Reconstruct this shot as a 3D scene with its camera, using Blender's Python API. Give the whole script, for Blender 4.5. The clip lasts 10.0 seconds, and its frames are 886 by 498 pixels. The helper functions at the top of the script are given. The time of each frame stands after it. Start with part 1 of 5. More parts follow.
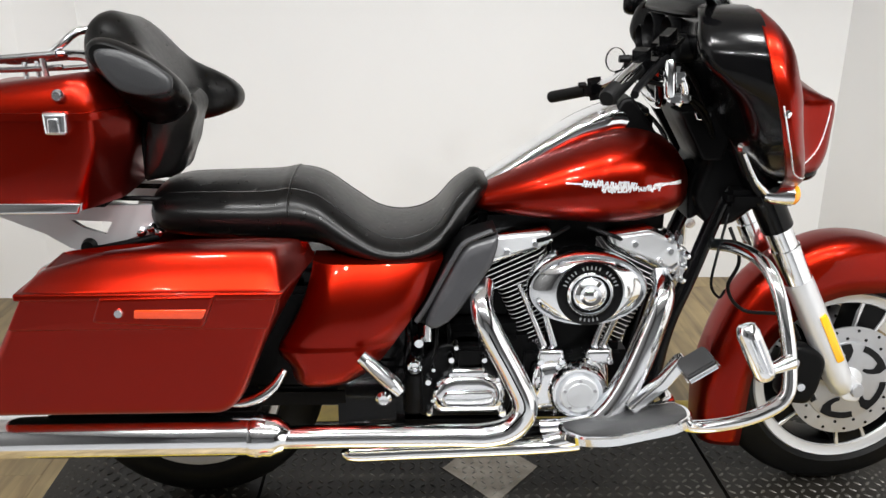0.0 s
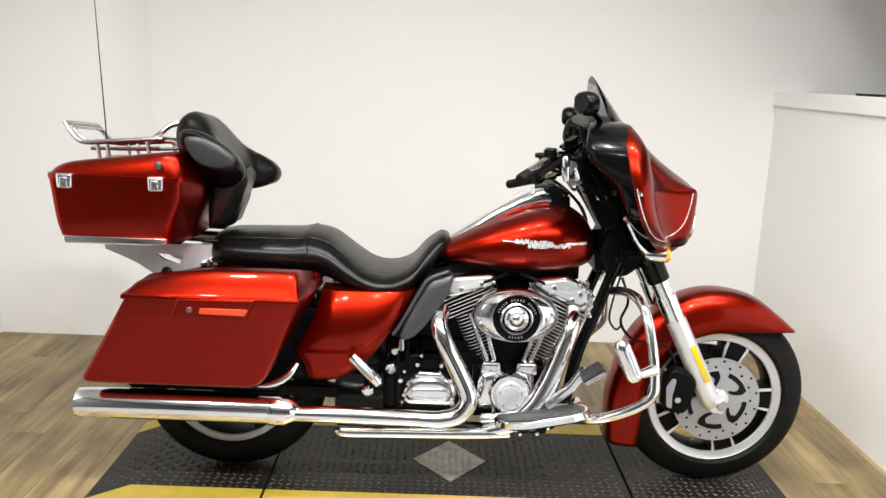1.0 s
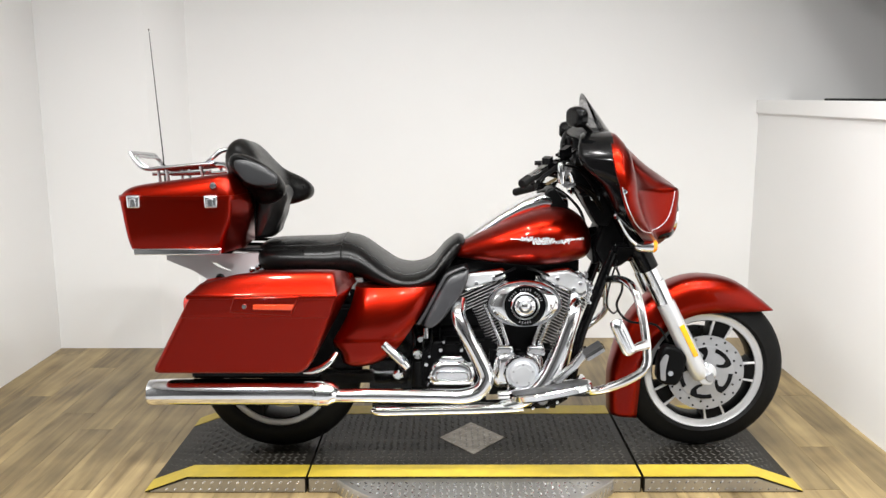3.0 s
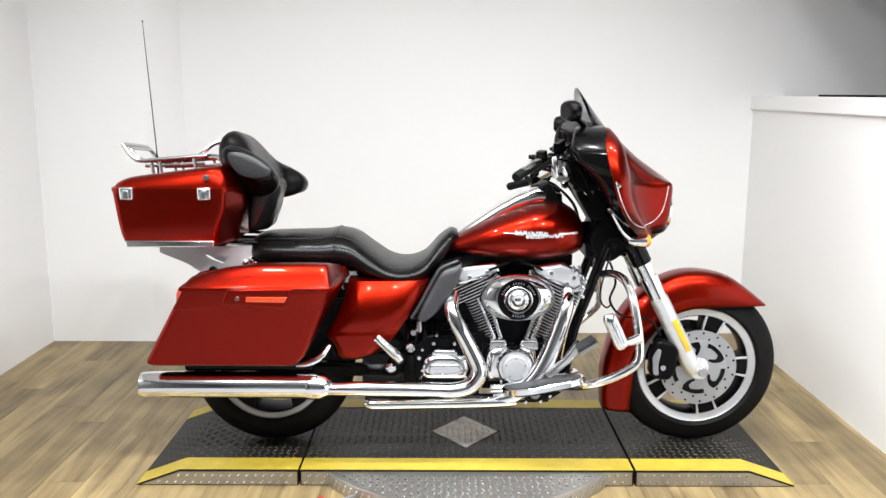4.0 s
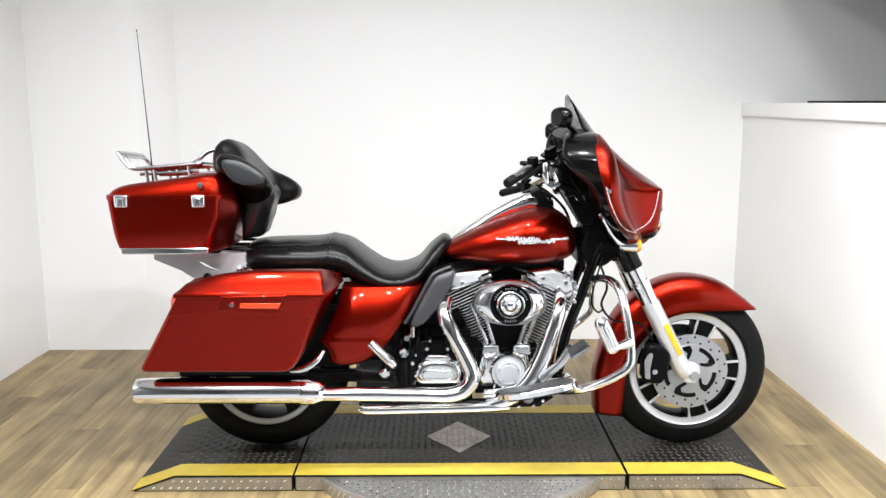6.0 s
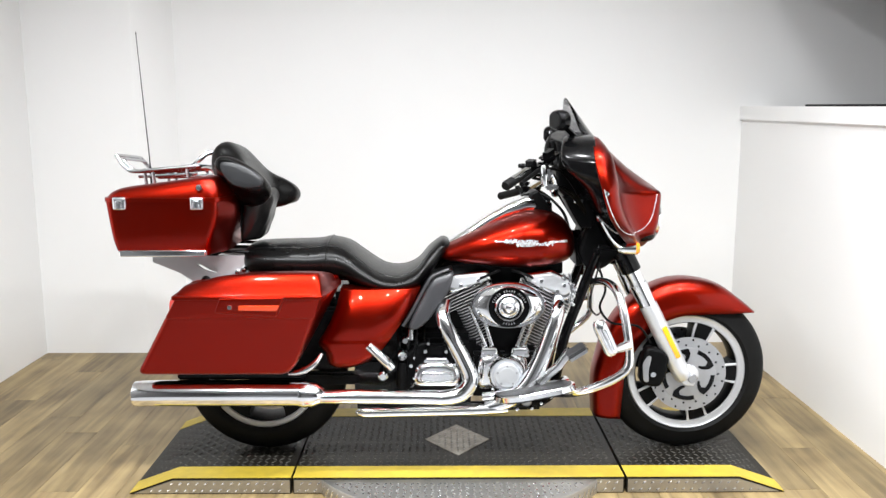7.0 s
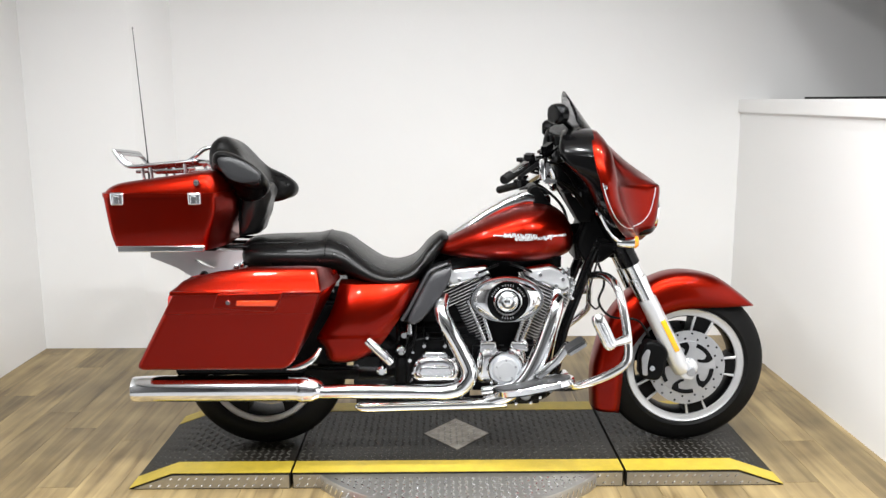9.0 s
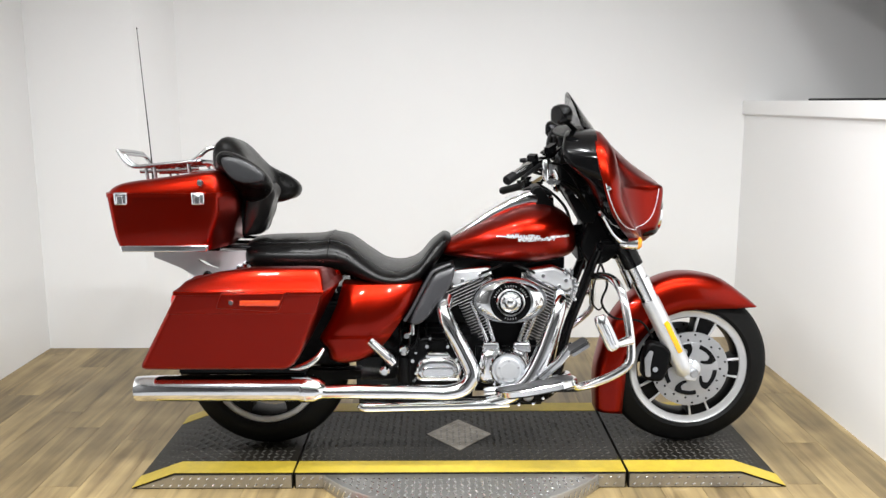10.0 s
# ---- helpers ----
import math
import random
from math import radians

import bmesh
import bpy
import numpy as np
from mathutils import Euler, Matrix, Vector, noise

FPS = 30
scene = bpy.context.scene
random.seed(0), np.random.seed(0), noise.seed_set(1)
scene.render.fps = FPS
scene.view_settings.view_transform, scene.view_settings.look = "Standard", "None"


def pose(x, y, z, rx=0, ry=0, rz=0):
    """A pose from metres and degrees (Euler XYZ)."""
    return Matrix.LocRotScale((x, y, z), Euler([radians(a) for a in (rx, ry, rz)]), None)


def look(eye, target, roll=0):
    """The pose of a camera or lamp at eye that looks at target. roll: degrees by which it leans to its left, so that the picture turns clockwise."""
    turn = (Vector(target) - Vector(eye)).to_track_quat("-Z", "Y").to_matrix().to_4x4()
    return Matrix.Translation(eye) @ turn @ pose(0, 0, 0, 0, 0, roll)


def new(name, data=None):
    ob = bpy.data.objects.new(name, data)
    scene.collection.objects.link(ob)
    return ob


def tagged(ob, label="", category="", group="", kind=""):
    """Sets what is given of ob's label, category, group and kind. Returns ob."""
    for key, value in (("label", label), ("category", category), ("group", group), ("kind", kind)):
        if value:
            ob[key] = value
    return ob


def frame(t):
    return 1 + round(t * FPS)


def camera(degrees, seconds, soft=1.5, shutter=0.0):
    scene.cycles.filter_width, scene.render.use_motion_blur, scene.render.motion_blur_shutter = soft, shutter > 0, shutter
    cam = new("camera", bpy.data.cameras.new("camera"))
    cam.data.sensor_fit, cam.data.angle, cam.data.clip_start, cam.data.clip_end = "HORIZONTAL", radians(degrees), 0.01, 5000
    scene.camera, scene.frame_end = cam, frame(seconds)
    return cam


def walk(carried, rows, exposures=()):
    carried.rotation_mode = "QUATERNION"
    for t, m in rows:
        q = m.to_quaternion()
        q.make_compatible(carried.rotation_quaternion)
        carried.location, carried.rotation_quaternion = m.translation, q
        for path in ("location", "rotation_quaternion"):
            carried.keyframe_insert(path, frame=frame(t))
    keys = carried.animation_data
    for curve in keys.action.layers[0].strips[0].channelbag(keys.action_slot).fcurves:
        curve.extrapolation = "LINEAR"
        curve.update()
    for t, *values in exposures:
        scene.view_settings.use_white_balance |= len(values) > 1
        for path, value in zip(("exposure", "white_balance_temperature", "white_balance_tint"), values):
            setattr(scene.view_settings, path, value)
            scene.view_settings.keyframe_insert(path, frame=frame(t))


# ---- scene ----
cam = camera(55.6, 10.0, 1.45)
PATH = [
    (0, (-0.302, -1.928, 1.361), (-0.208, -0.035, 0.723), 0.6),
    (0.5, (-0.244, -2.357, 1.42), (-0.125, -0.431, 0.896), -0.3),
    (1, (-0.167, -2.732, 1.419), (-0.136, -0.776, 1.007), 2.4),
    (1.5, (-0.234, -3.08, 1.422), (-0.253, -1.122, 1.015), 0.2),
    (2, (-0.237, -3.192, 1.436), (-0.263, -1.224, 1.083), -0.4),
    (2.5, (-0.177, -3.164, 1.419), (-0.183, -1.196, 1.062), 0.4),
    (2.7, (-0.171, -3.147, 1.417), (-0.181, -1.18, 1.061), -0.2),
    (4, (-0.164, -3.147, 1.407), (-0.161, -1.181, 1.04), 0.2),
    (4.5, (-0.155, -3.176, 1.4), (-0.147, -1.207, 1.047), -0.2),
    (5, (-0.155, -3.18, 1.403), (-0.134, -1.212, 1.046), -0.2),
    (6.5, (-0.15, -3.172, 1.396), (-0.141, -1.201, 1.058), -0.0),
    (7, (-0.15, -3.177, 1.393), (-0.135, -1.205, 1.058), -0.0),
    (7.5, (-0.145, -3.179, 1.4), (-0.123, -1.209, 1.057), -0.1),
    (8, (-0.147, -3.178, 1.396), (-0.117, -1.207, 1.057), -0.3),
    (8.5, (-0.136, -3.175, 1.392), (-0.13, -1.204, 1.053), -0.3),
    (9, (-0.146, -3.172, 1.395), (-0.13, -1.203, 1.045), -0.2),
    (9.5, (-0.14, -3.174, 1.392), (-0.131, -1.204, 1.046), -0.2),
    (10, (-0.143, -3.174, 1.391), (-0.136, -1.204, 1.045), -0.1),
]
EXPOSURES = [(0.0, -0.38, 6580, 10), (0.6, -0.30, 6720, 10), (1.5, -0.23, 6860, 10), (2.5, -0.25, 6760, 10), (4.0, -0.13, 6440, 10), (5.0, -0.07, 6390, 10), (7.5, -0.05, 6400, 10), (9.0, -0.20, 6500, 10), (10.0, -0.25, 6500, 10)]
walk(cam, [(t, look(eye, target, roll)) for t, eye, target, roll in PATH], EXPOSURES)

# ---- light ----
world = bpy.data.worlds.new("world")
scene.world = world
world.use_nodes = True
world.node_tree.nodes["Background"].inputs[0].default_value = (0.9, 0.93, 1.0, 1)
world.node_tree.nodes["Background"].inputs[1].default_value = 0.05


def ceiling_lamp(x, y, z, size, watts, colour=(0.958, 0.972, 0.978), shape="DISK", spread=170):
    data = bpy.data.lights.new("ceiling_lamp_light", "AREA")
    data.shape, data.size, data.energy, data.color = shape, size, watts, colour
    data.spread = radians(spread)
    ob = new("ceiling_lamp_light", data)
    ob.location = (x, y, z)
    return ob


CEILING = 2.75
for lx in (-1.15, -0.55, 0.05, 0.65, 1.2):
    ceiling_lamp(lx, -0.65, CEILING - 0.05, 0.14, 20, spread=172)
for lx in (-1.5, -0.8, -0.1, 0.6, 1.3):
    ceiling_lamp(lx, -2.1, CEILING - 0.05, 0.14, 44)


# ---- materials ----
def mat(name, colour, rough=0.5, metal=0.0, coat=0.0, vary=0.12, scale=8.0, bump=0.0, bump_scale=60.0, spec=0.5, rough_vary=0.08, coat_rough=0.03, other=None):
    m = bpy.data.materials.new(name)
    m.use_nodes = True
    nt = m.node_tree
    b = nt.nodes["Principled BSDF"]
    b.inputs["Metallic"].default_value = metal
    b.inputs["Specular IOR Level"].default_value = spec
    b.inputs["Coat Weight"].default_value = coat
    b.inputs["Coat Roughness"].default_value = coat_rough
    co = nt.nodes.new("ShaderNodeTexCoord")
    n1 = nt.nodes.new("ShaderNodeTexNoise")
    n1.inputs["Scale"].default_value, n1.inputs["Detail"].default_value = scale, 5
    nt.links.new(co.outputs["Object"], n1.inputs["Vector"])
    ramp = nt.nodes.new("ShaderNodeMix")
    ramp.data_type = "RGBA"
    c = Vector(colour)
    ramp.inputs["A"].default_value = (*(c * (1 - vary)), 1)
    ramp.inputs["B"].default_value = (*(other or [min(1, v) for v in c * (1 + vary)]), 1)
    nt.links.new(n1.outputs["Fac"], ramp.inputs["Factor"])
    nt.links.new(ramp.outputs["Result"], b.inputs["Base Color"])
    mr = nt.nodes.new("ShaderNodeMapRange")
    mr.inputs["To Min"].default_value, mr.inputs["To Max"].default_value = max(0.0, rough - rough_vary), min(1, rough + rough_vary)
    n2 = nt.nodes.new("ShaderNodeTexNoise")
    n2.inputs["Scale"].default_value, n2.inputs["Detail"].default_value = bump_scale, 4
    nt.links.new(co.outputs["Object"], n2.inputs["Vector"])
    nt.links.new(n2.outputs["Fac"], mr.inputs["Value"])
    nt.links.new(mr.outputs["Result"], b.inputs["Roughness"])
    if bump:
        bp = nt.nodes.new("ShaderNodeBump")
        bp.inputs["Strength"].default_value, bp.inputs["Distance"].default_value = bump, 0.002
        nt.links.new(n2.outputs["Fac"], bp.inputs["Height"])
        nt.links.new(bp.outputs["Normal"], b.inputs["Normal"])
    return m


RED = mat("candy_red_paint", (0.245, 0.0066, 0.0010), 0.31, 0.97, 0.24, 0.05, 5, 0.0, 900, rough_vary=0.03, coat_rough=0.012)
CHROME = mat("chrome", (0.93, 0.945, 0.97), 0.095, 1.0, 0, 0.04, 4, 0.02, 30, rough_vary=0.03)
ALUM = mat("polished_aluminium", (0.76, 0.78, 0.81), 0.22, 1.0, 0, 0.06, 20, 0.03, 150)
FORKS = mat("satin_fork_aluminium", (0.66, 0.67, 0.685), 0.34, 0.6, 0, 0.04, 20, 0.03, 150)
RIMS = mat("machined_rim", (0.58, 0.585, 0.595), 0.33, 0.7, 0, 0.06, 20, 0.03, 150)
RACKBAR = mat("dulled_chrome_bar", (0.50, 0.505, 0.52), 0.24, 1.0, 0, 0.1, 30, 0.03, 200)
STEEL = mat("brushed_steel", (0.42, 0.425, 0.44), 0.36, 0.85, 0, 0.1, 30, 0.05, 200)
BLACK = mat("black_gloss", (0.0016, 0.0016, 0.0018), 0.17, 0.0, 0.1, 0.1, spec=0.16)
SATIN = mat("black_satin", (0.0024, 0.0024, 0.0026), 0.36, 0.0, 0, 0.2, 30, 0.1, 300, spec=0.1)
GREYPL = mat("grey_plastic", (0.036, 0.036, 0.039), 0.31, 0.0, 0, 0.15, 30, 0.1, 400)
RUBBER = mat("tyre_rubber", (0.0045, 0.0045, 0.0045), 0.55, 0.0, 0, 0.3, 20, 0.2, 120, spec=0.12)
LEATHER = mat("black_leather", (0.0018, 0.0017, 0.0017), 0.30, 0.0, 0, 0.3, 12, 0.10, 60, spec=0.25)
CREASED = mat("creased_leather", (0.0025, 0.0024, 0.0024), 0.33, 0.0, 0, 0.3, 12, 1.0, 26, spec=0.4)
LEATHER2 = mat("grey_vinyl", (0.017, 0.0175, 0.019), 0.42, 0.0, 0, 0.2, 12, 0.2, 350)
AMBER = mat("amber_lens", (0.9, 0.33, 0.02), 0.15, 0, 0.5, 0.05)
YREF = mat("yellow_reflector", (0.85, 0.42, 0.015), 0.2, 0, 0.4, 0.05)
ORANGE = mat("orange_reflector", (0.62, 0.05, 0.008), 0.18, 0, 0.6, 0.2, 60)
REDLENS = mat("red_lens", (0.6, 0.02, 0.01), 0.12, 0, 0.6, 0.1)
WHITE = mat("white_wall_paint", (0.83, 0.828, 0.822), 0.42, 0, 0, 0.025, 1.5, 0.12, 90, spec=0.35)
CEIL = mat("ceiling_paint", (0.72, 0.712, 0.70), 0.8, 0, 0, 0.03, 2, 0.1, 120)
# tones of the unseen walls: a dim room put into colour, for the reflections
UNSEEN_DARK = mat("unseen_wall_dark", (0.09, 0.088, 0.086), 0.7, 0, 0, 0.05, 2, 0.1, 90)
FRONTW = mat("unseen_front_wall_grey", (0.25, 0.25, 0.254), 0.7, 0, 0, 0.05, 2, 0.1, 90)
# grey of the added front floor, set by what the chrome should mirror
BOUNCE_FLOOR = mat("neutral_bounce_floor", (0.25, 0.251, 0.255), 0.5, 0, 0, 0.12, 3, 0.1, 90)
PADGREY = mat("grey_foot_rubber", (0.028, 0.028, 0.029), 0.36, 0.0, 0, 0.2, 30, 0.2, 300, spec=0.5)
SILVER = mat("silver_script", (0.80, 0.80, 0.81), 0.28, 0.45, 0, 0.05)
YELLOW = mat("yellow_safety_paint", (0.60, 0.44, 0.040), 0.5, 0, 0, 0.0, 25, 0.3, 200, other=(0.36, 0.27, 0.035))
DECK = mat("dark_tread_plate", (0.0018, 0.0017, 0.0016), 0.44, 0.0, 0, 0.0, 5, 0.4, 150, spec=0.2, other=(0.019, 0.0165, 0.013))
DECKLUG = mat("worn_tread_lugs", (0.024, 0.023, 0.021), 0.36, 0.3, 0, 0.0, 6, 0.2, 150, spec=0.42, other=(0.125, 0.118, 0.103))
GRIMY = mat("grimy_tread_plate", (0.05, 0.04, 0.025), 0.4, 0.7, 0, 0.0, 22, 0.3, 120, other=(0.52, 0.48, 0.42))
TREAD = mat("bare_tread_plate", (0.44, 0.43, 0.41), 0.36, 0.9, 0, 0.18, 14, 0.2, 160)
WOODSEAM = mat("plank_joint", (0.06, 0.045, 0.03), 0.8)


def plank_material():
    m = bpy.data.materials.new("vinyl_wood_plank")
    m.use_nodes = True
    nt = m.node_tree
    b = nt.nodes["Principled BSDF"]
    co, info = nt.nodes.new("ShaderNodeTexCoord"), nt.nodes.new("ShaderNodeObjectInfo")
    mp = nt.nodes.new("ShaderNodeMapping")
    mp.inputs["Scale"].default_value = (26, 1.6, 1)
    add = nt.nodes.new("ShaderNodeVectorMath")
    mul = nt.nodes.new("ShaderNodeVectorMath")
    mul.operation = "SCALE"
    mul.inputs["Scale"].default_value = 37.0
    cx = nt.nodes.new("ShaderNodeCombineXYZ")
    nt.links.new(info.outputs["Random"], cx.inputs[0])
    nt.links.new(info.outputs["Random"], cx.inputs[1])
    nt.links.new(cx.outputs[0], mul.inputs[0])
    nt.links.new(co.outputs["Object"], add.inputs[0])
    nt.links.new(mul.outputs[0], add.inputs[1])
    nt.links.new(add.outputs[0], mp.inputs["Vector"])
    n1 = nt.nodes.new("ShaderNodeTexNoise")
    n1.inputs["Scale"].default_value, n1.inputs["Detail"].default_value, n1.inputs["Distortion"].default_value = 1.0, 8, 0.6
    nt.links.new(mp.outputs[0], n1.inputs["Vector"])
    n2 = nt.nodes.new("ShaderNodeTexNoise")
    n2.inputs["Scale"].default_value, n2.inputs["Detail"].default_value = 3.0, 3
    nt.links.new(add.outputs[0], n2.inputs["Vector"])
    ramp = nt.nodes.new("ShaderNodeValToRGB")
    ramp.color_ramp.elements[0].position, ramp.color_ramp.elements[0].color = 0.34, (0.102, 0.067, 0.026, 1)
    ramp.color_ramp.elements[1].position, ramp.color_ramp.elements[1].color = 0.66, (0.375, 0.278, 0.130, 1)
    mixf = nt.nodes.new("ShaderNodeMath")
    mixf.operation = "MULTIPLY_ADD"
    mixf.inputs[1].default_value = 0.45
    nt.links.new(n2.outputs["Fac"], mixf.inputs[0])
    half = nt.nodes.new("ShaderNodeMath")
    half.operation = "MULTIPLY"
    half.inputs[1].default_value = 0.55
    nt.links.new(n1.outputs["Fac"], half.inputs[0])
    nt.links.new(half.outputs[0], mixf.inputs[2])
    nt.links.new(mixf.outputs[0], ramp.inputs[0])
    hsv = nt.nodes.new("ShaderNodeHueSaturation")
    mr = nt.nodes.new("ShaderNodeMapRange")
    mr.inputs["To Min"].default_value, mr.inputs["To Max"].default_value = 0.72, 1.22
    nt.links.new(info.outputs["Random"], mr.inputs["Value"])
    nt.links.new(mr.outputs[0], hsv.inputs["Value"])
    nt.links.new(ramp.outputs[0], hsv.inputs["Color"])
    nt.links.new(hsv.outputs[0], b.inputs["Base Color"])
    b.inputs["Roughness"].default_value = 0.42
    bp = nt.nodes.new("ShaderNodeBump")
    bp.inputs["Strength"].default_value, bp.inputs["Distance"].default_value = 0.15, 0.001
    nt.links.new(n1.outputs["Fac"], bp.inputs["Height"])
    nt.links.new(bp.outputs[0], b.inputs["Normal"])
    return m


PLANK = plank_material()


def glass_material(name, colour, rough=0.02):
    m = mat(name, colour, rough, 0, 0, 0.02)
    b = m.node_tree.nodes["Principled BSDF"]
    b.inputs["Transmission Weight"].default_value = 1.0
    b.inputs["IOR"].default_value = 1.2
    return m


SMOKE = glass_material("smoked_acrylic", (0.33, 0.33, 0.34))
CLEAR = glass_material("clear_glass", (0.95, 0.95, 0.95))


# ---- mesh tools ----
def part(name, bm, material, parent=None, label="", sharp=38):
    bmesh.ops.recalc_face_normals(bm, faces=bm.faces)
    lim = radians(sharp)
    for f in bm.faces:
        f.smooth = True
    for e in bm.edges:
        if len(e.link_faces) == 2 and e.calc_face_angle(0) > lim:
            e.smooth = False
    me = bpy.data.meshes.new(name)
    bm.to_mesh(me)
    bm.free()
    me.materials.append(material)
    ob = new(name, me)
    if parent is not None:
        ob.parent = parent
    if label:
        ob["label"] = label
    return ob


def rings_mesh(rings, closed=True, cap=True):
    bm = bmesh.new()
    vs = [[bm.verts.new(p) for p in r] for r in rings]
    n = len(rings[0])
    for a, b in zip(vs, vs[1:]):
        for i in range(n if closed else n - 1):
            j = (i + 1) % n
            bm.faces.new((a[i], a[j], b[j], b[i]))
    if cap and closed:
        for loop in (vs[0], vs[-1]):
            c = sum((v.co for v in loop), Vector()) / n
            nr = sum(((loop[i].co - c).cross(loop[(i + 1) % n].co - c) for i in range(n)), Vector())
            star = all((loop[i].co - c).cross(loop[(i + 1) % n].co - c).dot(nr) > -1e-12 for i in range(n))
            if n > 4 and star:
                mid = bm.verts.new(c)
                for i in range(n):
                    bm.faces.new((loop[i], loop[(i + 1) % n], mid))
            else:
                f = bm.faces.new(loop)
                if n > 4:
                    bm.normal_update()
                    bmesh.ops.triangulate(bm, faces=[f], ngon_method="EAR_CLIP")
    return bm


def spline(pts, n=6):
    """Catmull-Rom through tuples of any length."""
    a = [np.array(p, float) for p in pts]
    out = []
    for i in range(len(a) - 1):
        p0, p1, p2, p3 = a[max(i - 1, 0)], a[i], a[i + 1], a[min(i + 2, len(a) - 1)]
        for k in range(n):
            t = k / n
            out.append(0.5 * (2 * p1 + (p2 - p0) * t + (2 * p0 - 5 * p1 + 4 * p2 - p3) * t * t + (3 * p1 - p0 - 3 * p2 + p3) * t ** 3))
    out.append(a[-1])
    return out


def power(v, p):
    return math.copysign(abs(v) ** p, v)


def hull(stations, p=2.6, n=28, sub=5):
    """A body along x; stations: x, bottom, top, half width, middle y."""
    rings = []
    for x, zb, zt, hy, yc in spline(stations, sub):
        zc, hz = (zb + zt) / 2, max((zt - zb) / 2, 0.001)
        rings.append([(x, yc + max(hy, 0.001) * power(math.cos(a), 2 / p), zc + hz * power(math.sin(a), 2 / p)) for a in [2 * math.pi * k / n for k in range(n)]])
    return rings_mesh(rings)


def tube(pts, r, n=10, sub=5, smooth=True):
    """A round bar through points; r one radius or one each point."""
    rr = r if isinstance(r, (list, tuple)) else [r] * len(pts)
    q = [(*p, k) for p, k in zip(pts, rr)]
    q = spline(q, sub) if smooth and len(q) > 2 else [np.array(v, float) for v in q]
    rings, up = [], None
    for i, v in enumerate(q):
        d = Vector((q[min(i + 1, len(q) - 1)] - q[max(i - 1, 0)])[:3]).normalized()
        if up is None:
            up = d.orthogonal().normalized()
        up = (up - d * up.dot(d)).normalized()
        side = d.cross(up)
        c = Vector(v[:3])
        rings.append([c + (up * math.cos(a) + side * math.sin(a)) * v[3] for a in [2 * math.pi * k / n for k in range(n)]])
    return rings_mesh(rings)


def lathe(profile, at, axis="y", n=40, cap=True):
    """profile: (distance along the axis, radius)."""
    rings = []
    for h, r in profile:
        ring = []
        for k in range(n):
            a = 2 * math.pi * k / n
            u, v = r * math.cos(a), r * math.sin(a)
            o = {"y": (u, h, v), "x": (h, u, v), "z": (u, v, h)}[axis]
            ring.append((at[0] + o[0], at[1] + o[1], at[2] + o[2]))
        rings.append(ring)
    return rings_mesh(rings, cap=cap)


class Outline(list):
    """A rounded outline that remembers its corners."""
    raw, r, k = (), 0.0, 5


def rounded(poly, r=0.02, k=5):
    """The outline (x, z) with its corners rounded; a third number is a corner's own radius."""
    out, n = [], len(poly)
    for i in range(n):
        p, a, b = Vector(poly[i][:2]), Vector(poly[i - 1][:2]), Vector(poly[(i + 1) % n][:2])
        rad = poly[i][2] if len(poly[i]) > 2 else r
        da, db = (a - p), (b - p)
        t = min(rad, da.length * 0.48, db.length * 0.48)
        s, e = p + da.normalized() * t, p + db.normalized() * t
        for j in range(k + 1):
            w = j / k
            out.append(tuple(s * (1 - w) ** 2 + p * 2 * w * (1 - w) + e * w * w))
    out = Outline(out)
    out.raw, out.r, out.k = poly, r, k
    return out


def offset_corners(poly, r, d):
    """The corners of an outline moved inwards by d, with their radii."""
    n, out = len(poly), []
    area = sum(poly[i][0] * poly[(i + 1) % n][1] - poly[(i + 1) % n][0] * poly[i][1] for i in range(n))
    s = 1 if area > 0 else -1
    for i in range(n):
        p, a, b = Vector(poly[i][:2]), Vector(poly[i - 1][:2]), Vector(poly[(i + 1) % n][:2])
        u, v = (p - a).normalized(), (b - p).normalized()
        nu, nv = Vector((-u.y, u.x)) * s, Vector((-v.y, v.x)) * s
        m = nu + nv
        q = p + m * (d / max(0.35, 1 + nu.dot(nv)))
        rad = poly[i][2] if len(poly[i]) > 2 else r
        out.append((q.x, q.y, max(rad - d, rad * 0.3)))
    return out


def inset(outline, d):
    if isinstance(outline, Outline):
        return rounded(offset_corners(outline.raw, outline.r, d), outline.r, outline.k)
    n, out = len(outline), []
    area = sum(outline[i][0] * outline[(i + 1) % n][1] - outline[(i + 1) % n][0] * outline[i][1] for i in range(n))
    s = 1 if area > 0 else -1
    for i in range(n):
        a, p, b = Vector(outline[i - 1]), Vector(outline[i]), Vector(outline[(i + 1) % n])
        t = (b - a)
        t = t.normalized() if t.length > 1e-9 else Vector((1, 0))
        out.append((p.x - t.y * d * s, p.y + t.x * d * s))
    return out


def shrink(outline, d, c):
    """The outline drawn in towards c, by about d."""
    out = []
    for x, z in outline:
        q = Vector((x - c[0], z - c[1]))
        out.append((c[0] + q.x * max(0.05, 1 - d / q.length), c[1] + q.y * max(0.05, 1 - d / q.length)))
    return out


